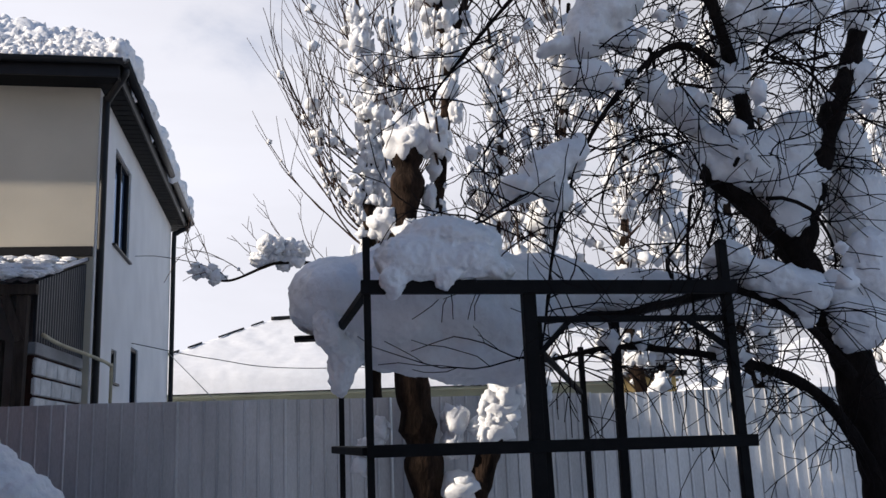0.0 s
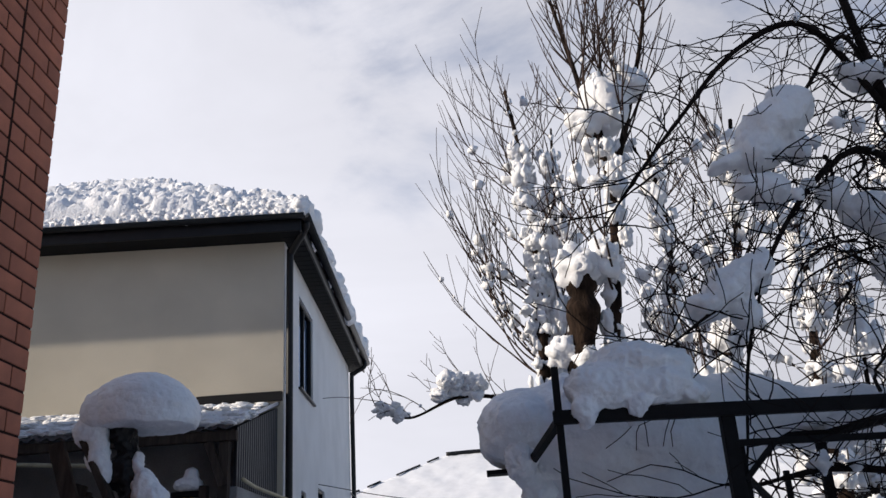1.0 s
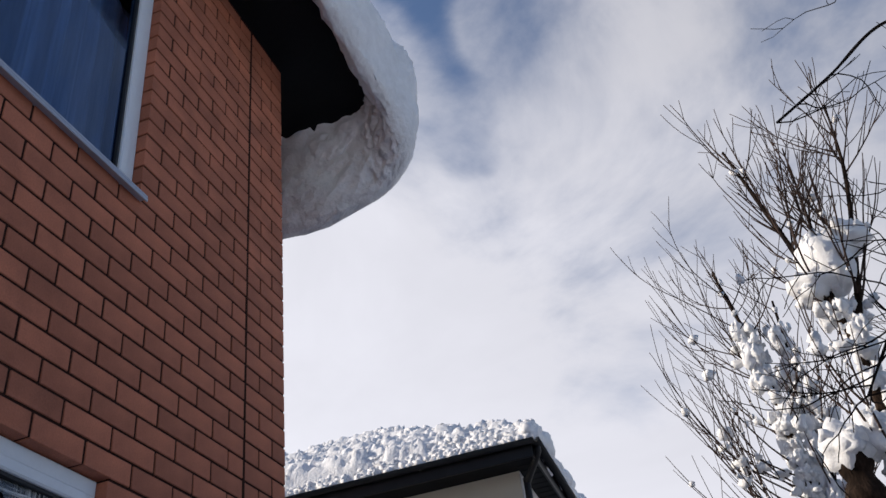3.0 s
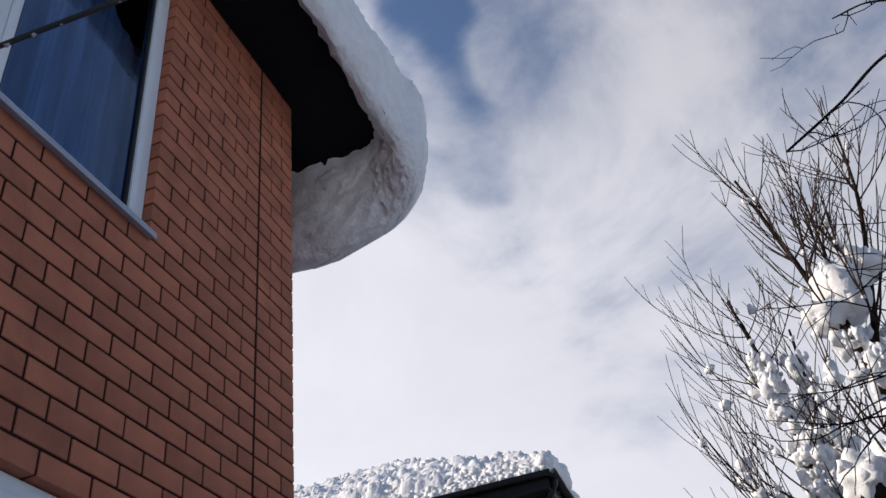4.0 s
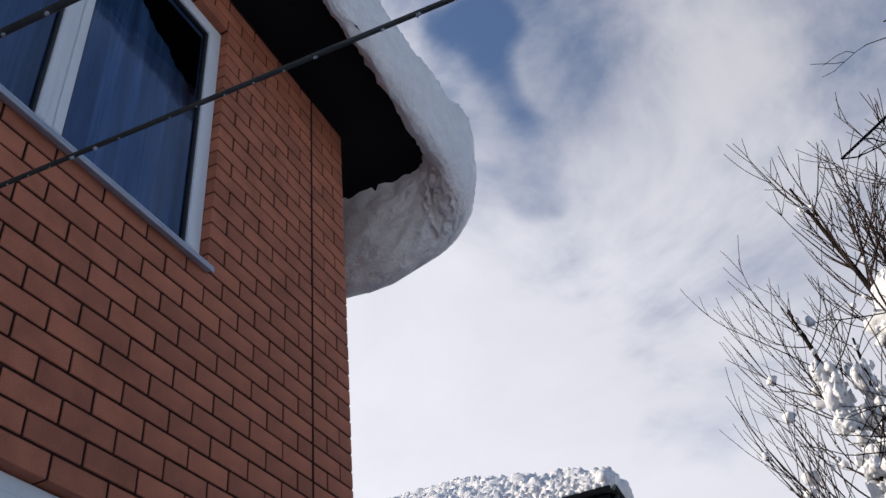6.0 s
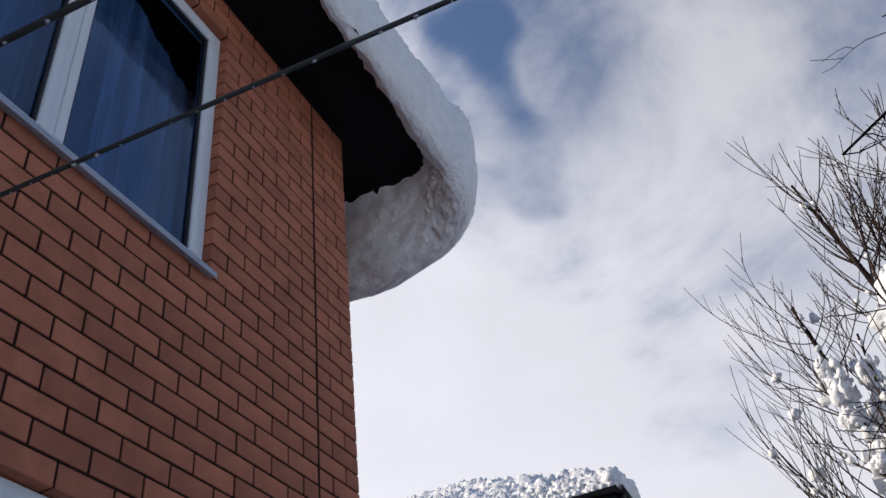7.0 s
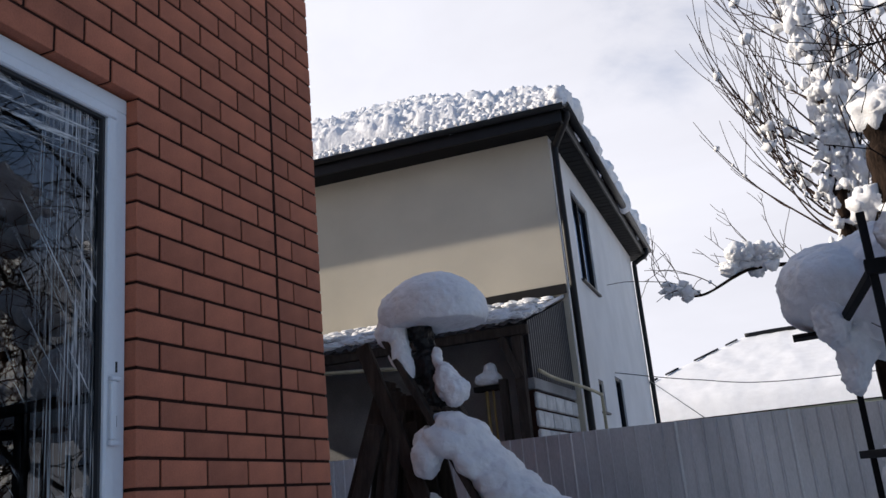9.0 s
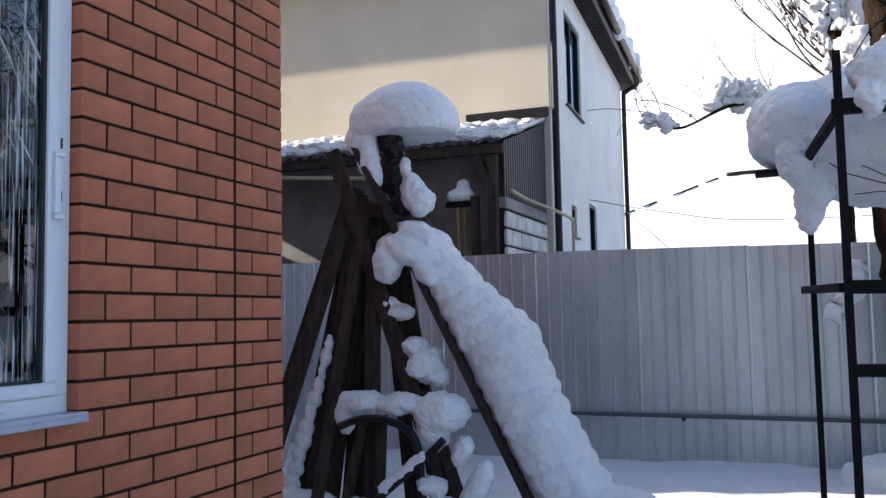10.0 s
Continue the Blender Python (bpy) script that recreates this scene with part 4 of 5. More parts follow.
for a, b, w, d in stakes:
    st = part("wooden_stake", bar(a, b, w, d, 0.006, (0, 1, 0)), OLD_WOOD)
    tagged(st, "old dark wooden stake leaning in a pile", "stake", "stakes of the pile")
tagged(part("cross_board", bar((-1.05, 3.98, 2.36), (-0.62, 4.0, 2.34), 0.03, 0.12, 0.006)  , OLD_WOOD), "short dark board nailed across the stakes", "board")
sack = snow_mass("black_sack", [((-0.64, 4.0, 2.92), (0.11, 0.14, 0.2)), ((-0.60, 4.02, 2.62), (0.14, 0.14, 0.2)), ((-0.55, 4.02, 2.40), (0.12, 0.12, 0.16))], "crumpled black plastic sheet bundled on the ladder top", 0.02, 0.08, 0.05, category="sheet")
sack.data.materials.clear()
sack.data.materials.append(BLACK_TRIM)
snow_mass("snow_dome", [((-0.50, 4.02, 3.02), (0.43, 0.36, 0.335), 9), ((-0.76, 3.99, 3.02), (0.21, 0.27, 0.22), -18)],
          "rounded dome of snow balanced on the ladder top", 0.022, 0.035, 0.015, floor=2.915)
snow_mass("snow_clump", [((-0.84, 3.90, 2.90), (0.14, 0.14, 0.14)), ((-0.77, 3.88, 2.74), (0.09, 0.10, 0.16)), ((-0.72, 3.88, 2.60), (0.06, 0.07, 0.10))], "snow sliding off the dome over the rail", 0.02, 0.05, 0.025)
snow_mass("snow_clump", [((-0.44, 3.95, 2.46), (0.10, 0.12, 0.16)), ((-0.37, 3.95, 2.38), (0.12, 0.12, 0.12)), ((-0.50, 3.97, 2.66), (0.05, 0.08, 0.10))], "lump of snow caught on the ladder", 0.02, 0.05, 0.025)
slope = []
along = (LB - LT).normalized()
across = Vector((-along.z, 0, along.x)).normalized()
tilt = -math.degrees(math.atan2(across.z, across.x))
for k in range(17):
    reach = 1.0 + 2.25 * k / 16
    w = float(np.interp(reach, (1.0, 1.47, 1.85, 2.02, 2.16, 2.8, 3.3), (0.27, 0.39, 0.56, 0.62, 0.56, 0.54, 0.56)))
    c = LT + along * reach + across * (w * 0.5 - 0.025)
    slope.append(((c.x, 4.06, c.z), (w * 0.52, 0.33, 0.17), tilt))
slope += [((-0.42, 3.80, 2.00), (0.20, 0.17, 0.11), 32), ((-0.57, 3.78, 1.90), (0.11, 0.13, 0.17)), ((-0.27, 3.82, 1.84), (0.16, 0.14, 0.09), 50), ((-0.62, 3.98, 2.03), (0.13, 0.2, 0.12)), ((-0.36, 4.0, 2.12), (0.22, 0.28, 0.10), 25),
          ((1.02, 4.0, 0.05), (0.45, 0.5, 0.22)), ((1.5, 4.1, -0.02), (0.5, 0.5, 0.12))]
snow_mass("ladder_snow", slope, "thick sloping drift of snow lying on the ladder", 0.024, 0.065, 0.015)
snow_mass("snow_clump", [((-0.33, 3.9, 1.14), (0.15, 0.16, 0.14)), ((-0.42, 3.9, 1.28), (0.10, 0.12, 0.10)), ((-0.22, 3.9, 1.05), (0.10, 0.12, 0.09))], "lump of snow caught between the rungs", 0.02, 0.06, 0.03)
snow_mass("snow_clump", [((-0.76, 3.71, 0.87), (0.20, 0.16, 0.10)), ((-0.14, 3.7, 0.81), (0.23, 0.18, 0.16)), ((-0.20, 3.7, 0.64), (0.13, 0.12, 0.13)), ((-0.90, 3.7, 0.77), (0.09, 0.11, 0.15)), ((-0.45, 3.7, 0.86), (0.22, 0.16, 0.09))], "snow draped over a bent black hoop", 0.022, 0.06, 0.03)
snow_mass("snow_clump", [((-0.56, 3.97, 1.54), (0.12, 0.12, 0.07)), ((-0.65, 3.97, 1.6), (0.08, 0.1, 0.06))], "small pad of snow on a rung", 0.02, 0.04, 0.02)
snow_mass("snow_clump", [((-0.18, 3.6, 0.30), (0.12, 0.12, 0.08)), ((-0.05, 3.6, 0.12), (0.2, 0.15, 0.1)), ((-0.6, 3.6, 0.05), (0.5, 0.2, 0.14)), ((-1.3, 3.62, 0.04), (0.4, 0.2, 0.20)), ((0.16, 3.62, 0.30), (0.10, 0.10, 0.22), 25), ((0.05, 3.62, 0.55), (0.07, 0.09, 0.14), 25)], "snow gathered at the foot of the stakes", 0.025, 0.06, 0.03)
strip = [((-1.09 - 0.028 * k, 3.80 - 0.012 * k, 1.30 - 0.105 * k), (0.042 + 0.004 * k + 0.014 * math.sin(k * 2.1), 0.05, 0.080)) for k in range(13)]
snow_mass("snow_strip", strip, "thin crust of snow along a leaning stake", 0.015, 0.03, 0.02)
strip = [((-0.98 - 0.055 * k, 3.99 - 0.02 * k, 2.40 - 0.20 * k), (0.035 + 0.012 * math.sin(k * 1.7), 0.05, 0.06)) for k in np.arange(8.5, 12.1, 0.25)]
snow_mass("snow_strip", strip, "thin crust of snow along a leaning stake", 0.015, 0.03, 0.02)
snow_mass("snow_strip", [((-0.50 + 0.30 * k, 3.50, 0.285 + 0.24 * k), (0.055 + 0.012 * math.sin(k * 17), 0.045, 0.042)) for k in np.arange(0, 1.01, 0.1)], "thin crust of snow along the bent hose", 0.015, 0.03, 0.02)
tagged(tube("bent_hose", [(-0.90, 3.58, 0.70), (-0.72, 3.57, 0.76), (-0.50, 3.56, 0.755), (-0.32, 3.55, 0.68), (-0.25, 3.55, 0.50), (-0.22, 3.55, 0.0)], 0.03, 0.03, BLACK_TRIM), "bent black hose looped over the stakes", "hose")
tagged(tube("bent_hose", [(-0.80, 3.52, 0.0), (-0.48, 3.5, 0.27), (-0.20, 3.5, 0.50), (-0.05, 3.52, 0.64)], 0.028, 0.028, BLACK_TRIM), "bent black hose looped over the stakes", "hose")


# ---- trees ----
def grow(out, p, way, length, radius, level, rng, rise=0.5, wander=0.35, children=(5, 8), spread=(30, 55), shrink=0.55, thin=0.0035):
    """Add a twig and its side twigs to out as (points, radii)."""
    n = max(4, int(length / 0.11))
    pts, d = [np.array(p, float)], np.array(way, float)
    d /= np.linalg.norm(d)
    step = length / n
    bend = rng.normal(0, 1, 3)
    for i in range(n):
        if i % 5 == 4:
            bend = 0.35 * bend + rng.normal(0, 1, 3)
        d = d + np.array((0, 0, rise)) * step * 0.9 + bend * wander * step * 0.5 + rng.normal(0, 1, 3) * wander * step * 0.6
        d /= np.linalg.norm(d)
        pts.append(pts[-1] + d * step)
    pts = np.array(pts)
    rad = np.linspace(radius, max(thin, radius * 0.30), len(pts))
    out.append((pts, rad))
    if level <= 0:
        return
    for _ in range(int(rng.integers(children[0], children[1] + 1))):
        t = rng.uniform(0.18, 0.95)
        i = min(int(t * n), n - 1)
        d = pts[i + 1] - pts[i]
        d /= np.linalg.norm(d)
        side = np.cross(d, rng.normal(0, 1, 3))
        side /= np.linalg.norm(side) + 1e-9
        a = math.radians(rng.uniform(*spread))
        grow(out, pts[i], d * math.cos(a) + side * math.sin(a), length * shrink * rng.uniform(0.6, 1.2) * (1.15 - 0.5 * t), max(thin * 1.2, rad[i] * 0.65), level - 1, rng, rise, wander, children, spread, shrink, thin)


def scatter_snow(lines, amount, rng, low=0.02, high=0.07, tall=1.3, low_z=-9, high_z=99, radius_min=0.0, wide=0.0):
    """Clumps that sit on the branches."""
    pool = [(p[i], r[i]) for p, r in lines for i in range(len(p)) if low_z < p[i][2] < high_z and r[i] > radius_min]
    spots = []
    for k in rng.integers(0, len(pool), amount):
        p, r = pool[k]
        s = low + (high - low) * rng.uniform(0, 1) ** 2.2
        spots.append((p + np.array((rng.normal(0, 1) * wide, rng.normal(0, 1) * wide, s * 0.5)), (s * rng.uniform(0.8, 1.3), s * rng.uniform(0.8, 1.2), s * rng.uniform(0.8, tall))))
    return spots


def tree(name, label, trunks, twig_starts, rng, bark, twig_mat, category="tree"):
    """trunks: (points, r0, r1); twig_starts: rows for grow()."""
    base = trunks[0][0][0]
    t = thing(name, base, label, category)
    lines = []
    for k, (pts, r0, r1) in enumerate(trunks):
        tube("trunk" if k == 0 else "limb", pts, r0, r1, bark, t, sides=12, steps=14, knobbly=0.45 if r0 > 0.1 else 0.25)
        c = curve_points(pts, 7)
        lines.append((c, np.linspace(r0, r1, len(c))))
    twigs = []
    for row in twig_starts:
        grow(twigs, *row[:5], rng, *row[5:])
    v, f = tube_data(twigs, 4)
    ob = raw("crown", v, f, twig_mat, t, smooth=True)
    ob["kind"] = "stuff"
    return t, lines, twigs


def fan(stem, z0, z1, count, lengths, rng, level=1, lift=(25, 55), r=0.012, sector=None, rise=0.9):
    """Starts of upright-sweeping twigs along a stem between two heights."""
    c = curve_points(stem, 10)
    rows = []
    for _ in range(count):
        z = rng.uniform(z0, z1)
        i = int(np.argmin(np.abs(c[:, 2] - z)))
        az = rng.uniform(0, 2 * np.pi) if sector is None else math.radians(rng.uniform(*sector))
        el = math.radians(rng.uniform(*lift))
        t = (z - z0) / max(0.1, z1 - z0)
        ln = (lengths[0] * (1 - t) + lengths[1] * t) * rng.uniform(0.6, 1.15)
        rows.append((c[i], (math.cos(az) * math.cos(el), math.sin(az) * math.cos(el), math.sin(el)), ln, r * (1.2 - 0.5 * t), level, rise, 0.5, (3, 6), (18, 42), 0.48, 0.0036))
    return rows


# poplar beyond the fence, its upright stems packed with snow
rng = np.random.default_rng(11)
stemA = [(2.95, 8.4, -0.1), (2.92, 8.4, 2.5), (2.88, 8.4, 4.2), (2.92, 8.4, 5.6), (2.85, 8.4, 7.0), (2.70, 8.4, 8.2)]
stemA2 = [(2.95, 8.4, 3.2), (3.15, 8.45, 4.6), (3.2, 8.4, 6.0), (3.3, 8.5, 7.6)]
low_limb = [(2.9, 8.4, 3.2), (2.45, 8.3, 3.75), (1.8, 8.2, 3.85), (1.2, 8.1, 3.62), (0.80, 8.1, 3.72)]
rows = fan(stemA, 3.8, 8.0, 26, (2.6, 1.5), rng, 1, (18, 58), 0.012) + fan(stemA, 3.9, 7.6, 20, (2.9, 1.8), rng, 1, (12, 46), 0.012, (135, 225)) + fan(stemA2, 4.2, 7.4, 15, (2.0, 1.4), rng, 1, (38, 68), 0.011)
rows += [(p, (-0.5 + rng.uniform(-.3, .3), rng.uniform(-.3, .3), 0.8), rng.uniform(0.5, 1.2), 0.007, 1, 0.3, 1.6, (2, 4), (25, 50), 0.5) for p in curve_points(low_limb, 3)[3:]]
popA, linA, twA = tree("poplar", "bare upright poplar packed with snow beyond the fence", [(stemA, 0.11, 0.02), (stemA2, 0.06, 0.015), (low_limb, 0.035, 0.008)], rows, rng, BROWN_BARK, TWIG)
spots = scatter_snow(linA[:2], 430, rng, 0.02, 0.09, 2.6, 3.2, 7.2, 0.0, 0.075) + scatter_snow(twA, 150, rng, 0.015, 0.08, 1.3, 3.4, 6.6, 0.006) + scatter_snow(twA, 12, rng, 0.04, 0.08, 1.2, 6.8, 99, 0.006)
bough = curve_points(low_limb, 12)[10:]
for _ in range(110):
    p = bough[int(rng.integers(0, len(bough)))]
    near = 1.0 if 1.45 < p[0] < 2.15 else 0.55
    if near < 1 and not 0.8 < p[0] < 1.08:
        continue
    q = rng.uniform(0.035, 0.095) * near
    spots.append((p + np.array((rng.uniform(-0.08, 0.08), rng.uniform(-0.08, 0.08), rng.uniform(-0.06, 0.24) * near)), (q * 1.3, q, q * rng.uniform(0.7, 1.3))))
tagged(raw("lodged_snow", *clump_data(spots, rng), SNOW, smooth=True), "sunlit snow clumps lodged in the poplar", "snow", kind="stuff")

# pollarded tree in the yard, with a sawn stub
rng = np.random.default_rng(23)
stub = [(3.34, 5.9, -0.1), (3.24, 5.9, 1.1), (3.10, 5.9, 2.3), (3.06, 5.9, 3.5), (3.13, 5.9, 4.1), (3.14, 5.9, 4.50)]
stemB = [(3.10, 5.95, 2.6), (3.34, 5.95, 3.5), (3.52, 5.95, 4.6), (3.56, 5.9, 5.5), (3.45, 5.9, 6.3), (3.25, 5.9, 7.4), (3.1, 5.9, 8.2)]
stemB2 = [(3.56, 5.9, 5.4), (3.85, 5.9, 6.3), (4.15, 5.85, 7.4), (4.3, 5.9, 8.4)]
stemB3 = [(3.52, 5.9, 5.9), (3.62, 5.9, 6.8), (3.7, 5.9, 8.0)]
leg = [(3.55, 5.9, -0.1), (3.68, 5.9, 1.1), (4.02, 5.9, 2.1), (4.35, 5.95, 3.2), (4.75, 6.0, 4.6), (4.95, 6.0, 6.2)]
rows = fan(stemB, 4.2, 8.0, 22, (1.9, 1.3), rng, 1, (30, 62), 0.012) + fan(stemB2, 5.8, 8.3, 22, (1.7, 1.1), rng, 1, (30, 66), 0.011) + fan(stemB3, 6.0, 7.9, 16, (1.1, 0.8), rng, 1, (35, 70), 0.008)
rows += fan(leg, 2.4, 6.1, 34, (1.5, 1.2), rng, 1, (5, 60), 0.009)
popB, linB, twB = tree("pollarded_tree", "pollarded garden tree with a sawn brown stub and snow-filled fork", [(stub, 0.17, 0.135), (stemB, 0.075, 0.012), (stemB2, 0.04, 0.010), (stemB3, 0.03, 0.008), (leg, 0.12, 0.02)], rows, rng, BROWN_BARK, TWIG)
spots = scatter_snow(linB[1:4], 110, rng, 0.02, 0.09, 2.0, 3.6, 6.0, 0.0, 0.06) + scatter_snow(twB, 110, rng, 0.015, 0.08, 1.3, 2.4, 6.2, 0.005) + scatter_snow(twB, 10, rng, 0.03, 0.06, 1.2, 6.6, 99, 0.006) + scatter_snow(linB[4:], 40, rng, 0.06, 0.18, 1.4, 1.6, 6)
spots += [((3.12, 5.9, 4.62), (0.22, 0.22, 0.22)), ((3.40, 5.9, 4.65), (0.16, 0.18, 0.22)), ((3.62, 5.9, 6.45), (0.22, 0.25, 0.36)), ((3.86, 5.9, 6.68), (0.22, 0.2, 0.18)), ((3.45, 5.9, 6.25), (0.24, 0.2, 0.16)), ((3.50, 5.9, 1.84), (0.13, 0.12, 0.16)), ((3.46, 5.88, 1.62), (0.10, 0.10, 0.13)), ((3.50, 5.85, 1.22), (0.17, 0.14, 0.15)), ((3.43, 5.85, 1.02), (0.13, 0.12, 0.14)), ((3.84, 5.85, 1.92), (0.10, 0.10, 0.19)), ((3.76, 5.85, 1.70), (0.08, 0.09, 0.11)), ((2.70, 5.9, 1.62), (0.12, 0.11, 0.10)), ((2.80, 5.88, 1.78), (0.09, 0.09, 0.12)), ((2.62, 5.9, 1.48), (0.08, 0.09, 0.10)), ((2.9, 5.9, 3.75), (0.14, 0.14, 0.16)), ((3.1, 5.75, 3.6), (0.12, 0.12, 0.14))]
tagged(raw("lodged_snow", *clump_data(spots, rng), SNOW, smooth=True), "sunlit snow clumps lodged in the pollarded tree", "snow", kind="stuff")

# snow-laden trees further along the fence
for k, (x, y, h, seed) in enumerate(((4.6, 8.6, 7.2, 31), (6.2, 8.3, 6.6, 32), (7.9, 8.8, 7.5, 33), (9.8, 8.4, 6.5, 34))):
    rng = np.random.default_rng(seed)
    st = [(x, y, -0.1), (x + 0.1, y, 1.6), (x - 0.08, y, h * 0.5), (x + 0.1, y, h * 0.8), (x, y, h)]
    s2 = [(x + 0.05, y, 1.7), (x + 0.5, y + 0.1, h * 0.45), (x + 0.62, y, h * 0.8)]
    rows = fan(st, 1.8, h * 0.95, 46, (1.7, 0.8), rng, 1, (15, 60), 0.011) + fan(s2, 2.2, h * 0.75, 22, (1.3, 0.9), rng, 1, (20, 65), 0.010)
    tr, li, tw = tree("poplar", "bare tree thick with snow standing beyond the fence", [(st, 0.12, 0.02), (s2, 0.07, 0.015)], rows, rng, BROWN_BARK, TWIG)
    spots = scatter_snow(li, 170, rng, 0.025, 0.12, 2.0, 2.4, h, 0.0, 0.07) + scatter_snow(tw, 260, rng, 0.015, 0.11, 1.3, 2.0, h, 0.005)
    tagged(raw("lodged_snow", *clump_data(spots, rng), SNOW, smooth=True), "sunlit snow clumps in a tree beyond the fence", "snow", kind="stuff")

# dark spreading fruit tree beside the arbour
rng = np.random.default_rng(41)
trunk = [(6.28, 3.6, -0.4), (6.18, 3.6, 1.1), (6.04, 3.6, 2.1), (5.70, 3.6, 2.92)]
limbs = [(trunk, 0.15, 0.125),
         ([(5.72, 3.6, 2.9), (5.35, 3.6, 3.25), (5.08, 3.6, 3.46), (4.98, 3.62, 3.56)], 0.09, 0.055),
         ([(5.72, 3.6, 2.85), (5.92, 3.6, 3.3), (6.16, 3.6, 3.9), (6.55, 3.65, 4.7), (6.95, 3.7, 5.9)], 0.12, 0.05),
         ([(5.35, 3.7, 3.3), (5.47, 3.65, 3.85), (5.38, 3.6, 4.4), (5.28, 3.6, 4.95), (5.15, 3.6, 6.0), (5.0, 3.5, 7.2)], 0.075, 0.02),
         ([(6.18, 3.58, 0.95), (5.95, 3.5, 1.45), (5.66, 3.5, 1.82), (5.2, 3.5, 2.02), (4.7, 3.5, 2.12), (4.2, 3.5, 2.16), (3.72, 3.5, 2.08)], 0.055, 0.012),
         ([(6.0, 3.5, 1.9), (5.55, 3.4, 2.35), (5.05, 3.4, 2.56), (4.86, 3.4, 2.6)], 0.04, 0.015),
         ([(5.46, 3.6, 4.0), (5.2, 3.55, 4.35), (4.9, 3.5, 4.45), (4.5, 3.45, 4.15), (4.15, 3.4, 3.7), (3.95, 3.35, 3.3)], 0.035, 0.012),
         ([(5.3, 3.6, 4.8), (4.8, 3.55, 5.6), (4.2, 3.5, 5.40), (3.66, 3.5, 4.82), (3.25, 3.5, 4.33), (2.99, 3.5, 3.99)], 0.03, 0.007),
         ([(3.95, 3.35, 3.3), (3.86, 3.3, 3.1), (3.75, 3.25, 2.75), (3.66, 3.2, 2.3), (3.60, 3.2, 2.05)], 0.016, 0.006),
         ([(3.95, 3.35, 3.35), (3.6, 3.2, 3.2), (3.3, 3.1, 3.0), (3.12, 3.1, 2.9)], 0.014, 0.007),
         ([(5.15, 3.6, 6.0), (4.9, 3.6, 7.0), (4.32, 3.6, 7.12), (3.75, 3.6, 6.76), (3.22, 3.6, 6.46)], 0.022, 0.010),
         ([(5.0, 3.6, 6.6), (4.7, 3.6, 7.5), (4.4, 3.6, 7.75), (4.05, 3.6, 7.72)], 0.018, 0.006),
         ([(5.3, 3.6, 4.7), (5.1, 3.6, 5.5), (4.7, 3.55, 5.05), (4.40, 3.5, 4.65), (4.12, 3.5, 4.15)], 0.02, 0.008)]
rows = []
for pts, r0, r1 in limbs[1:]:
    c = curve_points(pts, 5)
    for p in c[2:]:
        for _ in range(2 if r0 > 0.02 else 1):
            a = rng.uniform(0, 2 * np.pi)
            up = rng.uniform(-0.5, 0.8)
            if p[2] > 6.0 and rng.uniform() < 0.75:
                continue
            rows.append((p, (math.cos(a), math.sin(a) * 0.8, up), rng.uniform(0.5, 1.3), 0.0065, 1, rng.uniform(-1.4, 0.6), 2.6, (2, 4), (25, 60), 0.42, 0.003))
for k in range(135):
    p = np.array((rng.uniform(4.7, 7.4), rng.uniform(3.3, 4.2), rng.uniform(2.6, 6.0)))
    a = rng.uniform(0, 2 * np.pi)
    rows.append((p, (math.cos(a), math.sin(a), rng.uniform(-0.6, 0.6)), rng.uniform(1.0, 2.3), rng.uniform(0.005, 0.010) if k % 5 else rng.uniform(0.011, 0.017), 1, rng.uniform(-1.3, 0.3), 2.1, (3, 6), (25, 60), 0.40, 0.003))
big, linN, twN = tree("fruit_tree", "dark spreading fruit tree with snow wedged in its forks", limbs, rows, rng, BARK, DARK_TWIG)
spots = scatter_snow(twN, 60, rng, 0.02, 0.07, 1.3, 1.8, 6.0) + scatter_snow(linN[1:7], 26, rng, 0.04, 0.12, 1.3, 2.0, 5.5)
tagged(raw("fruit_tree_snow", *clump_data(spots, rng), SNOW, smooth=True), "small snow clumps on the fruit tree's twigs", "snow", kind="stuff")
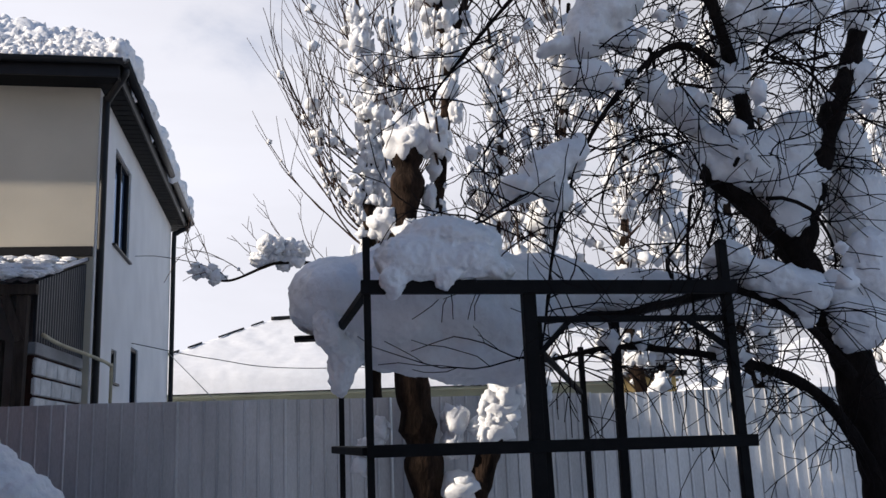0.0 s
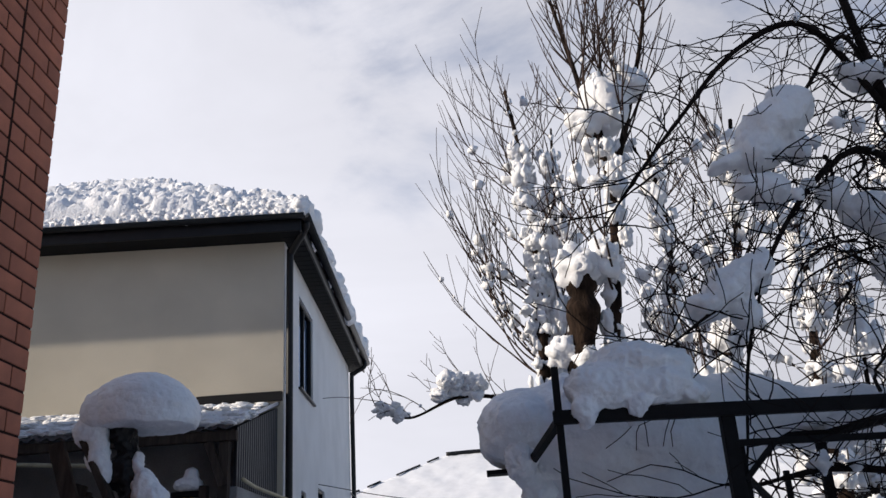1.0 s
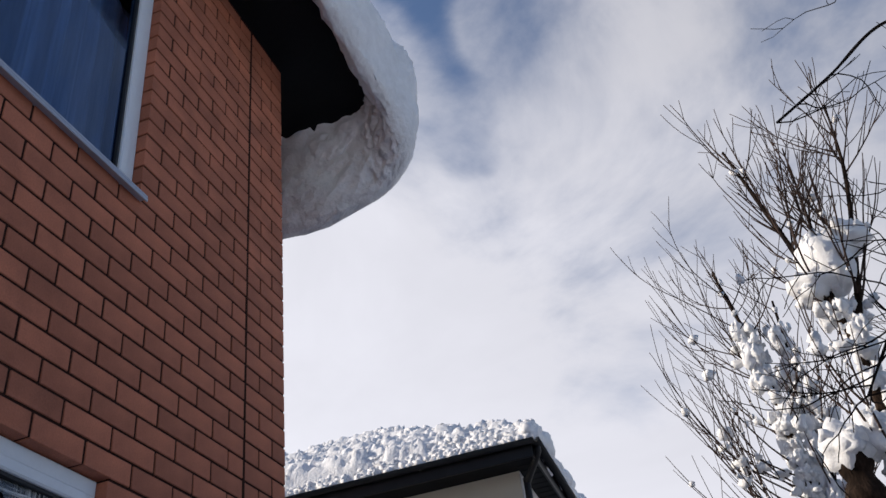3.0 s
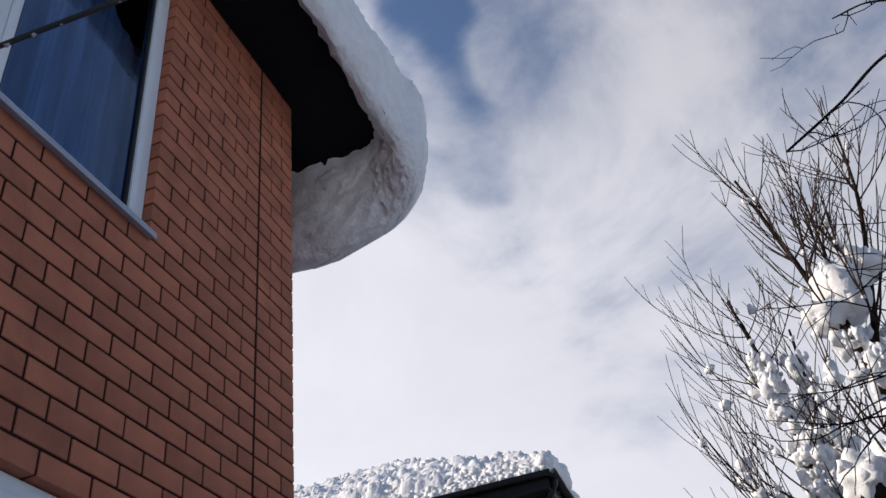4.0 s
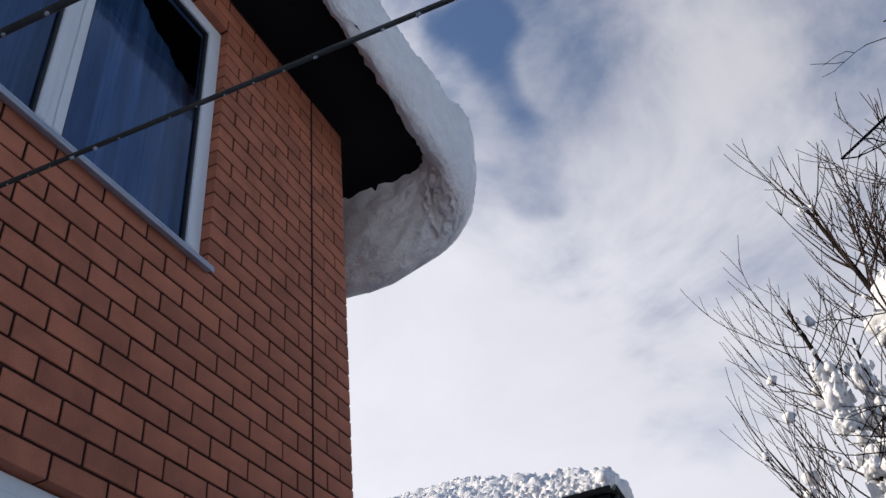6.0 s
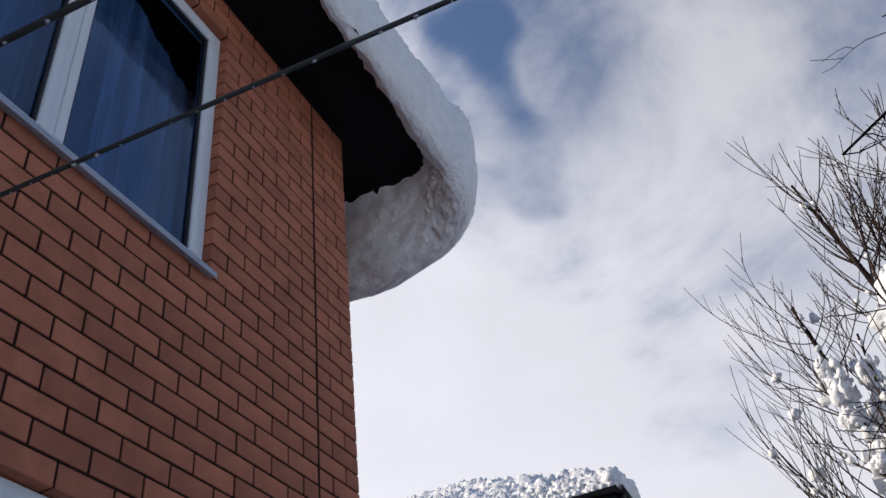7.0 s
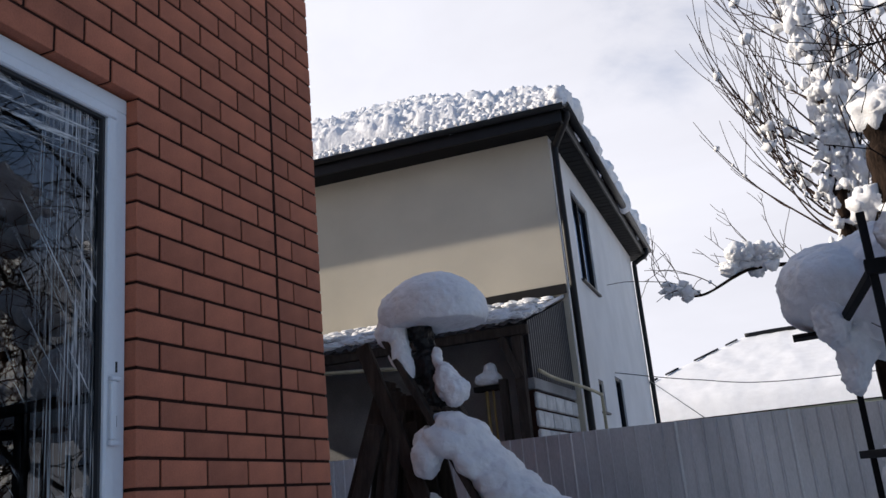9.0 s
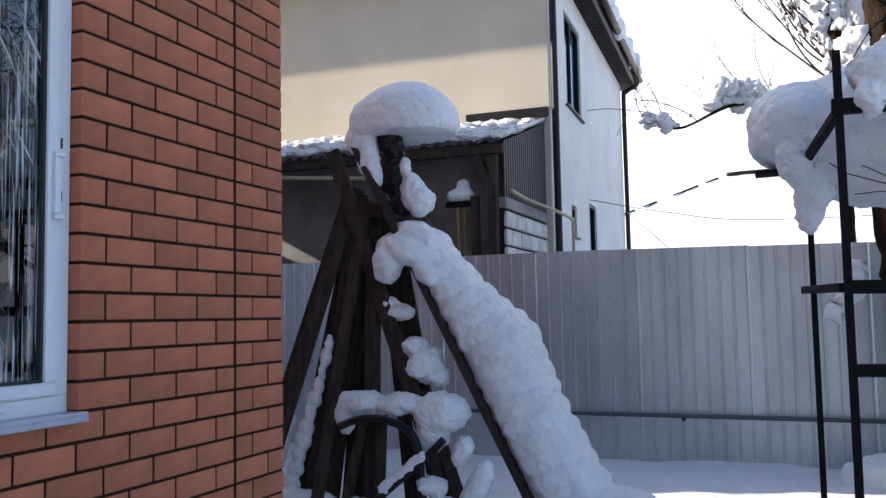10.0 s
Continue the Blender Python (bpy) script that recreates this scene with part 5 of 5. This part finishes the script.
big_snow = [([((5.40, 3.62, 3.55), (0.34, 0.26, 0.26)), ((5.72, 3.62, 3.45), (0.28, 0.26, 0.40)), ((5.2, 3.62, 3.68), (0.24, 0.2, 0.16)), ((5.68, 3.62, 3.1), (0.18, 0.2, 0.2)), ((5.85, 3.62, 3.75), (0.18, 0.2, 0.22))], "big wedge of snow in the fork of the fruit tree"),
            ([((4.34, 3.5, 4.70), (0.30, 0.24, 0.20), -35), ((4.22, 3.5, 4.52), (0.20, 0.2, 0.20)), ((4.5, 3.5, 4.85), (0.2, 0.2, 0.18)), ((3.95, 3.5, 4.42), (0.16, 0.12, 0.07), -20), ((4.5, 3.5, 4.52), (0.10, 0.12, 0.14))], "heavy lump of snow hanging in high branches"),
            ([((3.74, 3.3, 3.38), (0.25, 0.2, 0.16), -35), ((3.92, 3.3, 3.50), (0.18, 0.16, 0.13), -35), ((3.58, 3.3, 3.26), (0.16, 0.16, 0.12)), ((3.84, 3.3, 3.2), (0.10, 0.1, 0.12))], "lump of snow balanced on a bending branch"),
            ([((4.24, 3.5, 4.16), (0.18, 0.16, 0.13), 25), ((4.08, 3.5, 4.22), (0.12, 0.12, 0.10))], "lump of snow on a thin branch"),
            ([((6.02, 3.4, 2.30), (0.22, 0.2, 0.22), 40), ((6.2, 3.4, 2.6), (0.25, 0.2, 0.4)), ((5.9, 3.4, 2.55), (0.12, 0.15, 0.12))], "snow drift clinging to the fruit tree trunk"),
            ([((6.35, 3.7, 3.2), (0.26, 0.25, 0.45)), ((6.5, 3.7, 2.7), (0.3, 0.25, 0.4)), ((6.3, 3.7, 3.7), (0.2, 0.2, 0.25))], "snow packed behind the fruit tree limbs"),
            ([((5.45, 3.7, 4.38), (0.13, 0.14, 0.28)), ((5.52, 3.7, 4.72), (0.17, 0.16, 0.2)), ((5.66, 3.7, 4.90), (0.2, 0.2, 0.22))], "snow packed against an upright limb"),
            ([((5.95, 3.7, 4.75), (0.22, 0.18, 0.13)), ((6.2, 3.7, 4.92), (0.15, 0.16, 0.17))], "snow resting high in the fruit tree crown"),
            ([((5.2, 3.65, 5.15), (0.18, 0.16, 0.11)), ((5.06, 3.62, 5.2), (0.1, 0.1, 0.08))], "flat lump of snow on a high twig"),
            ([((6.5, 3.7, 4.3), (0.16, 0.16, 0.2)), ((6.42, 3.66, 4.1), (0.1, 0.1, 0.12))], "snow clinging to the tilted limb"),
            ([((4.9, 3.6, 4.0), (0.16, 0.16, 0.13)), ((5.0, 3.6, 3.95), (0.13, 0.14, 0.2)), ((4.72, 3.6, 4.15), (0.12, 0.12, 0.12))], "snow lump among thin twigs"),
            ([((5.35, 3.4, 2.62), (0.34, 0.2, 0.14), 20), ((5.62, 3.4, 2.5), (0.2, 0.2, 0.2)), ((5.1, 3.4, 2.75), (0.2, 0.2, 0.12))], "snow lying along a low branch")]
for blobs, label in big_snow:
    lump = snow_mass("snow_clump", blobs, label, 0.028, 0.10, 0.026)
    lump.location = (0.07, 0, 0.09)
big.location += Vector((0.07, 0, 0.09))
bpy.data.objects["fruit_tree_snow"].location = (0.07, 0, 0.09)

# trees on the open side of the yard, seen mirrored in the panes
for k, (x, y, h, seed) in enumerate(((8.6, -0.4, 6.0, 51), (7.6, -3.2, 5.5, 52))):
    rng = np.random.default_rng(seed)
    st = [(x, y, -0.1), (x + 0.1, y, 1.6), (x - 0.08, y, h * 0.5), (x + 0.1, y, h * 0.8), (x, y, h)]
    rows = fan(st, 1.2, h * 0.95, 60, (2.0, 0.9), rng, 1, (5, 60), 0.014)
    tree("fruit_tree", "bare dark tree on the open side of the yard", [(st, 0.14, 0.02)], rows, rng, BARK, DARK_TWIG)


# ---- wires ----
def wire(points, r, label, drops=0, seed=1):
    w = tagged(tube("wire", points, r, r, WIRE, sides=6, steps=10), label, "wire")
    rng = np.random.default_rng(seed)
    c = curve_points(points, 60)
    spots = []
    for i in rng.integers(0, len(c), drops):
        s = (0.22 + 0.5 * rng.uniform(0, 1) ** 3) * r
        spots.append((c[i] + np.array((0, 0, -r * 0.95)), (s * 1.5, s, s * 1.1)))
    if drops:
        v, f = clump_data(spots, rng)
        ob = raw("ice_drops", v, f, ICE, w, smooth=True)
        ob["kind"] = "stuff"
    return w


wire([(x, -2.259 + 0.0496 * (x - 1), 2.2433 - 0.0095 * (x - 1)) for x in (0.0, 1.0, 2.0, 4.0, 7.6)], 0.0021, "taut washing wire beaded with meltwater drops", 420)
wire([(x, -2.4217 + 0.0401 * (x - 1), 2.10 - 0.0155 * (x - 1)) for x in (0.0, 1.0, 2.0, 4.0, 7.6)], 0.0019, "taut washing wire beaded with meltwater drops", 380, 2)
wire([(-0.76, 12.45, 3.42), (0.5, 12.5, 3.14), (2.0, 13.0, 2.98), (6.0, 14.5, 3.1)], 0.008, "thin black cable slung from the white house")
wire([(-0.94, 17.1, 3.75), (0.0, 13.4, 3.0), (0.75, 10.4, 2.4), (1.2, 8.6, 2.05)], 0.007, "thin black cable slung from the white house")


# ---- bricks of the near wall ----
def brick_mesh(length):
    b = bmesh.new()
    block((-0.10, 0.001, 0.001), (0.0, length - 0.001, 0.0890), 0.0022, b)
    me = bpy.data.meshes.new("brick")
    b.to_mesh(me)
    b.free()
    me.materials.append(BRICK)
    return me


meshes = {}
rest_v, rest_f = [], []
MJ0, MJ1, CORNER = 0.9025, 0.9185, 1.30
part("expansion_joint", block((-0.004, 0.901, -0.2), (-0.0015, 0.920, EAVE - 0.005), 0), MORTAR, wall_east)
for c in range(-3, 53 + 14):
    z = 3.1 - 0.1 * (33 - 1) + 0.1 * c - 0.1 + 0.006
    if z < -0.1 or z + 0.088 > EAVE + 0.01:
        continue
    m = round((3.1 - (z - 0.006) - 0.1) / 0.1)
    full = m % 2 == 0
    spans = []
    i = -16
    while True:
        a = 0.26 * i if full else 0.26 * i - 0.13
        b = a + 0.25
        if a > MJ0:
            break
        spans.append((a, min(b, MJ0)))
        i += 1
    spans += [(MJ1, 1.166), (1.176, CORNER)] if full else [(MJ1, 1.04), (1.05, CORNER)]
    for a, b in spans:
        pieces = [(a, b)]
        for y0, y1, z0, z1 in (LOW, HIGH):
            if z + 0.044 > z0 and z + 0.044 < z1:
                cut = []
                for p, q in pieces:
                    if p < y0:
                        cut.append((p, min(q, y0)))
                    if q > y1:
                        cut.append((max(p, y1), q))
                pieces = cut
        for p, q in pieces:
            ln = round(q - p, 3)
            if ln < 0.03:
                continue
            push = random.uniform(-0.0015, 0.0015)
            if ln not in meshes:
                meshes[ln] = brick_mesh(ln)
            if p > -0.5 and 0.75 < z < 4.6:
                ob = new("brick", meshes[ln])
                ob.parent = wall_east
                ob.location = (push, p, z)
            else:
                s = len(rest_v)
                me = meshes[ln]
                rest_v += [(v.co.x + push, v.co.y + p, v.co.z + z) for v in me.vertices]
                rest_f += [tuple(s + k for k in f.vertices) for f in me.polygons]
rest = raw("brickwork", rest_v, rest_f, BRICK, house)
rest["kind"] = "stuff"
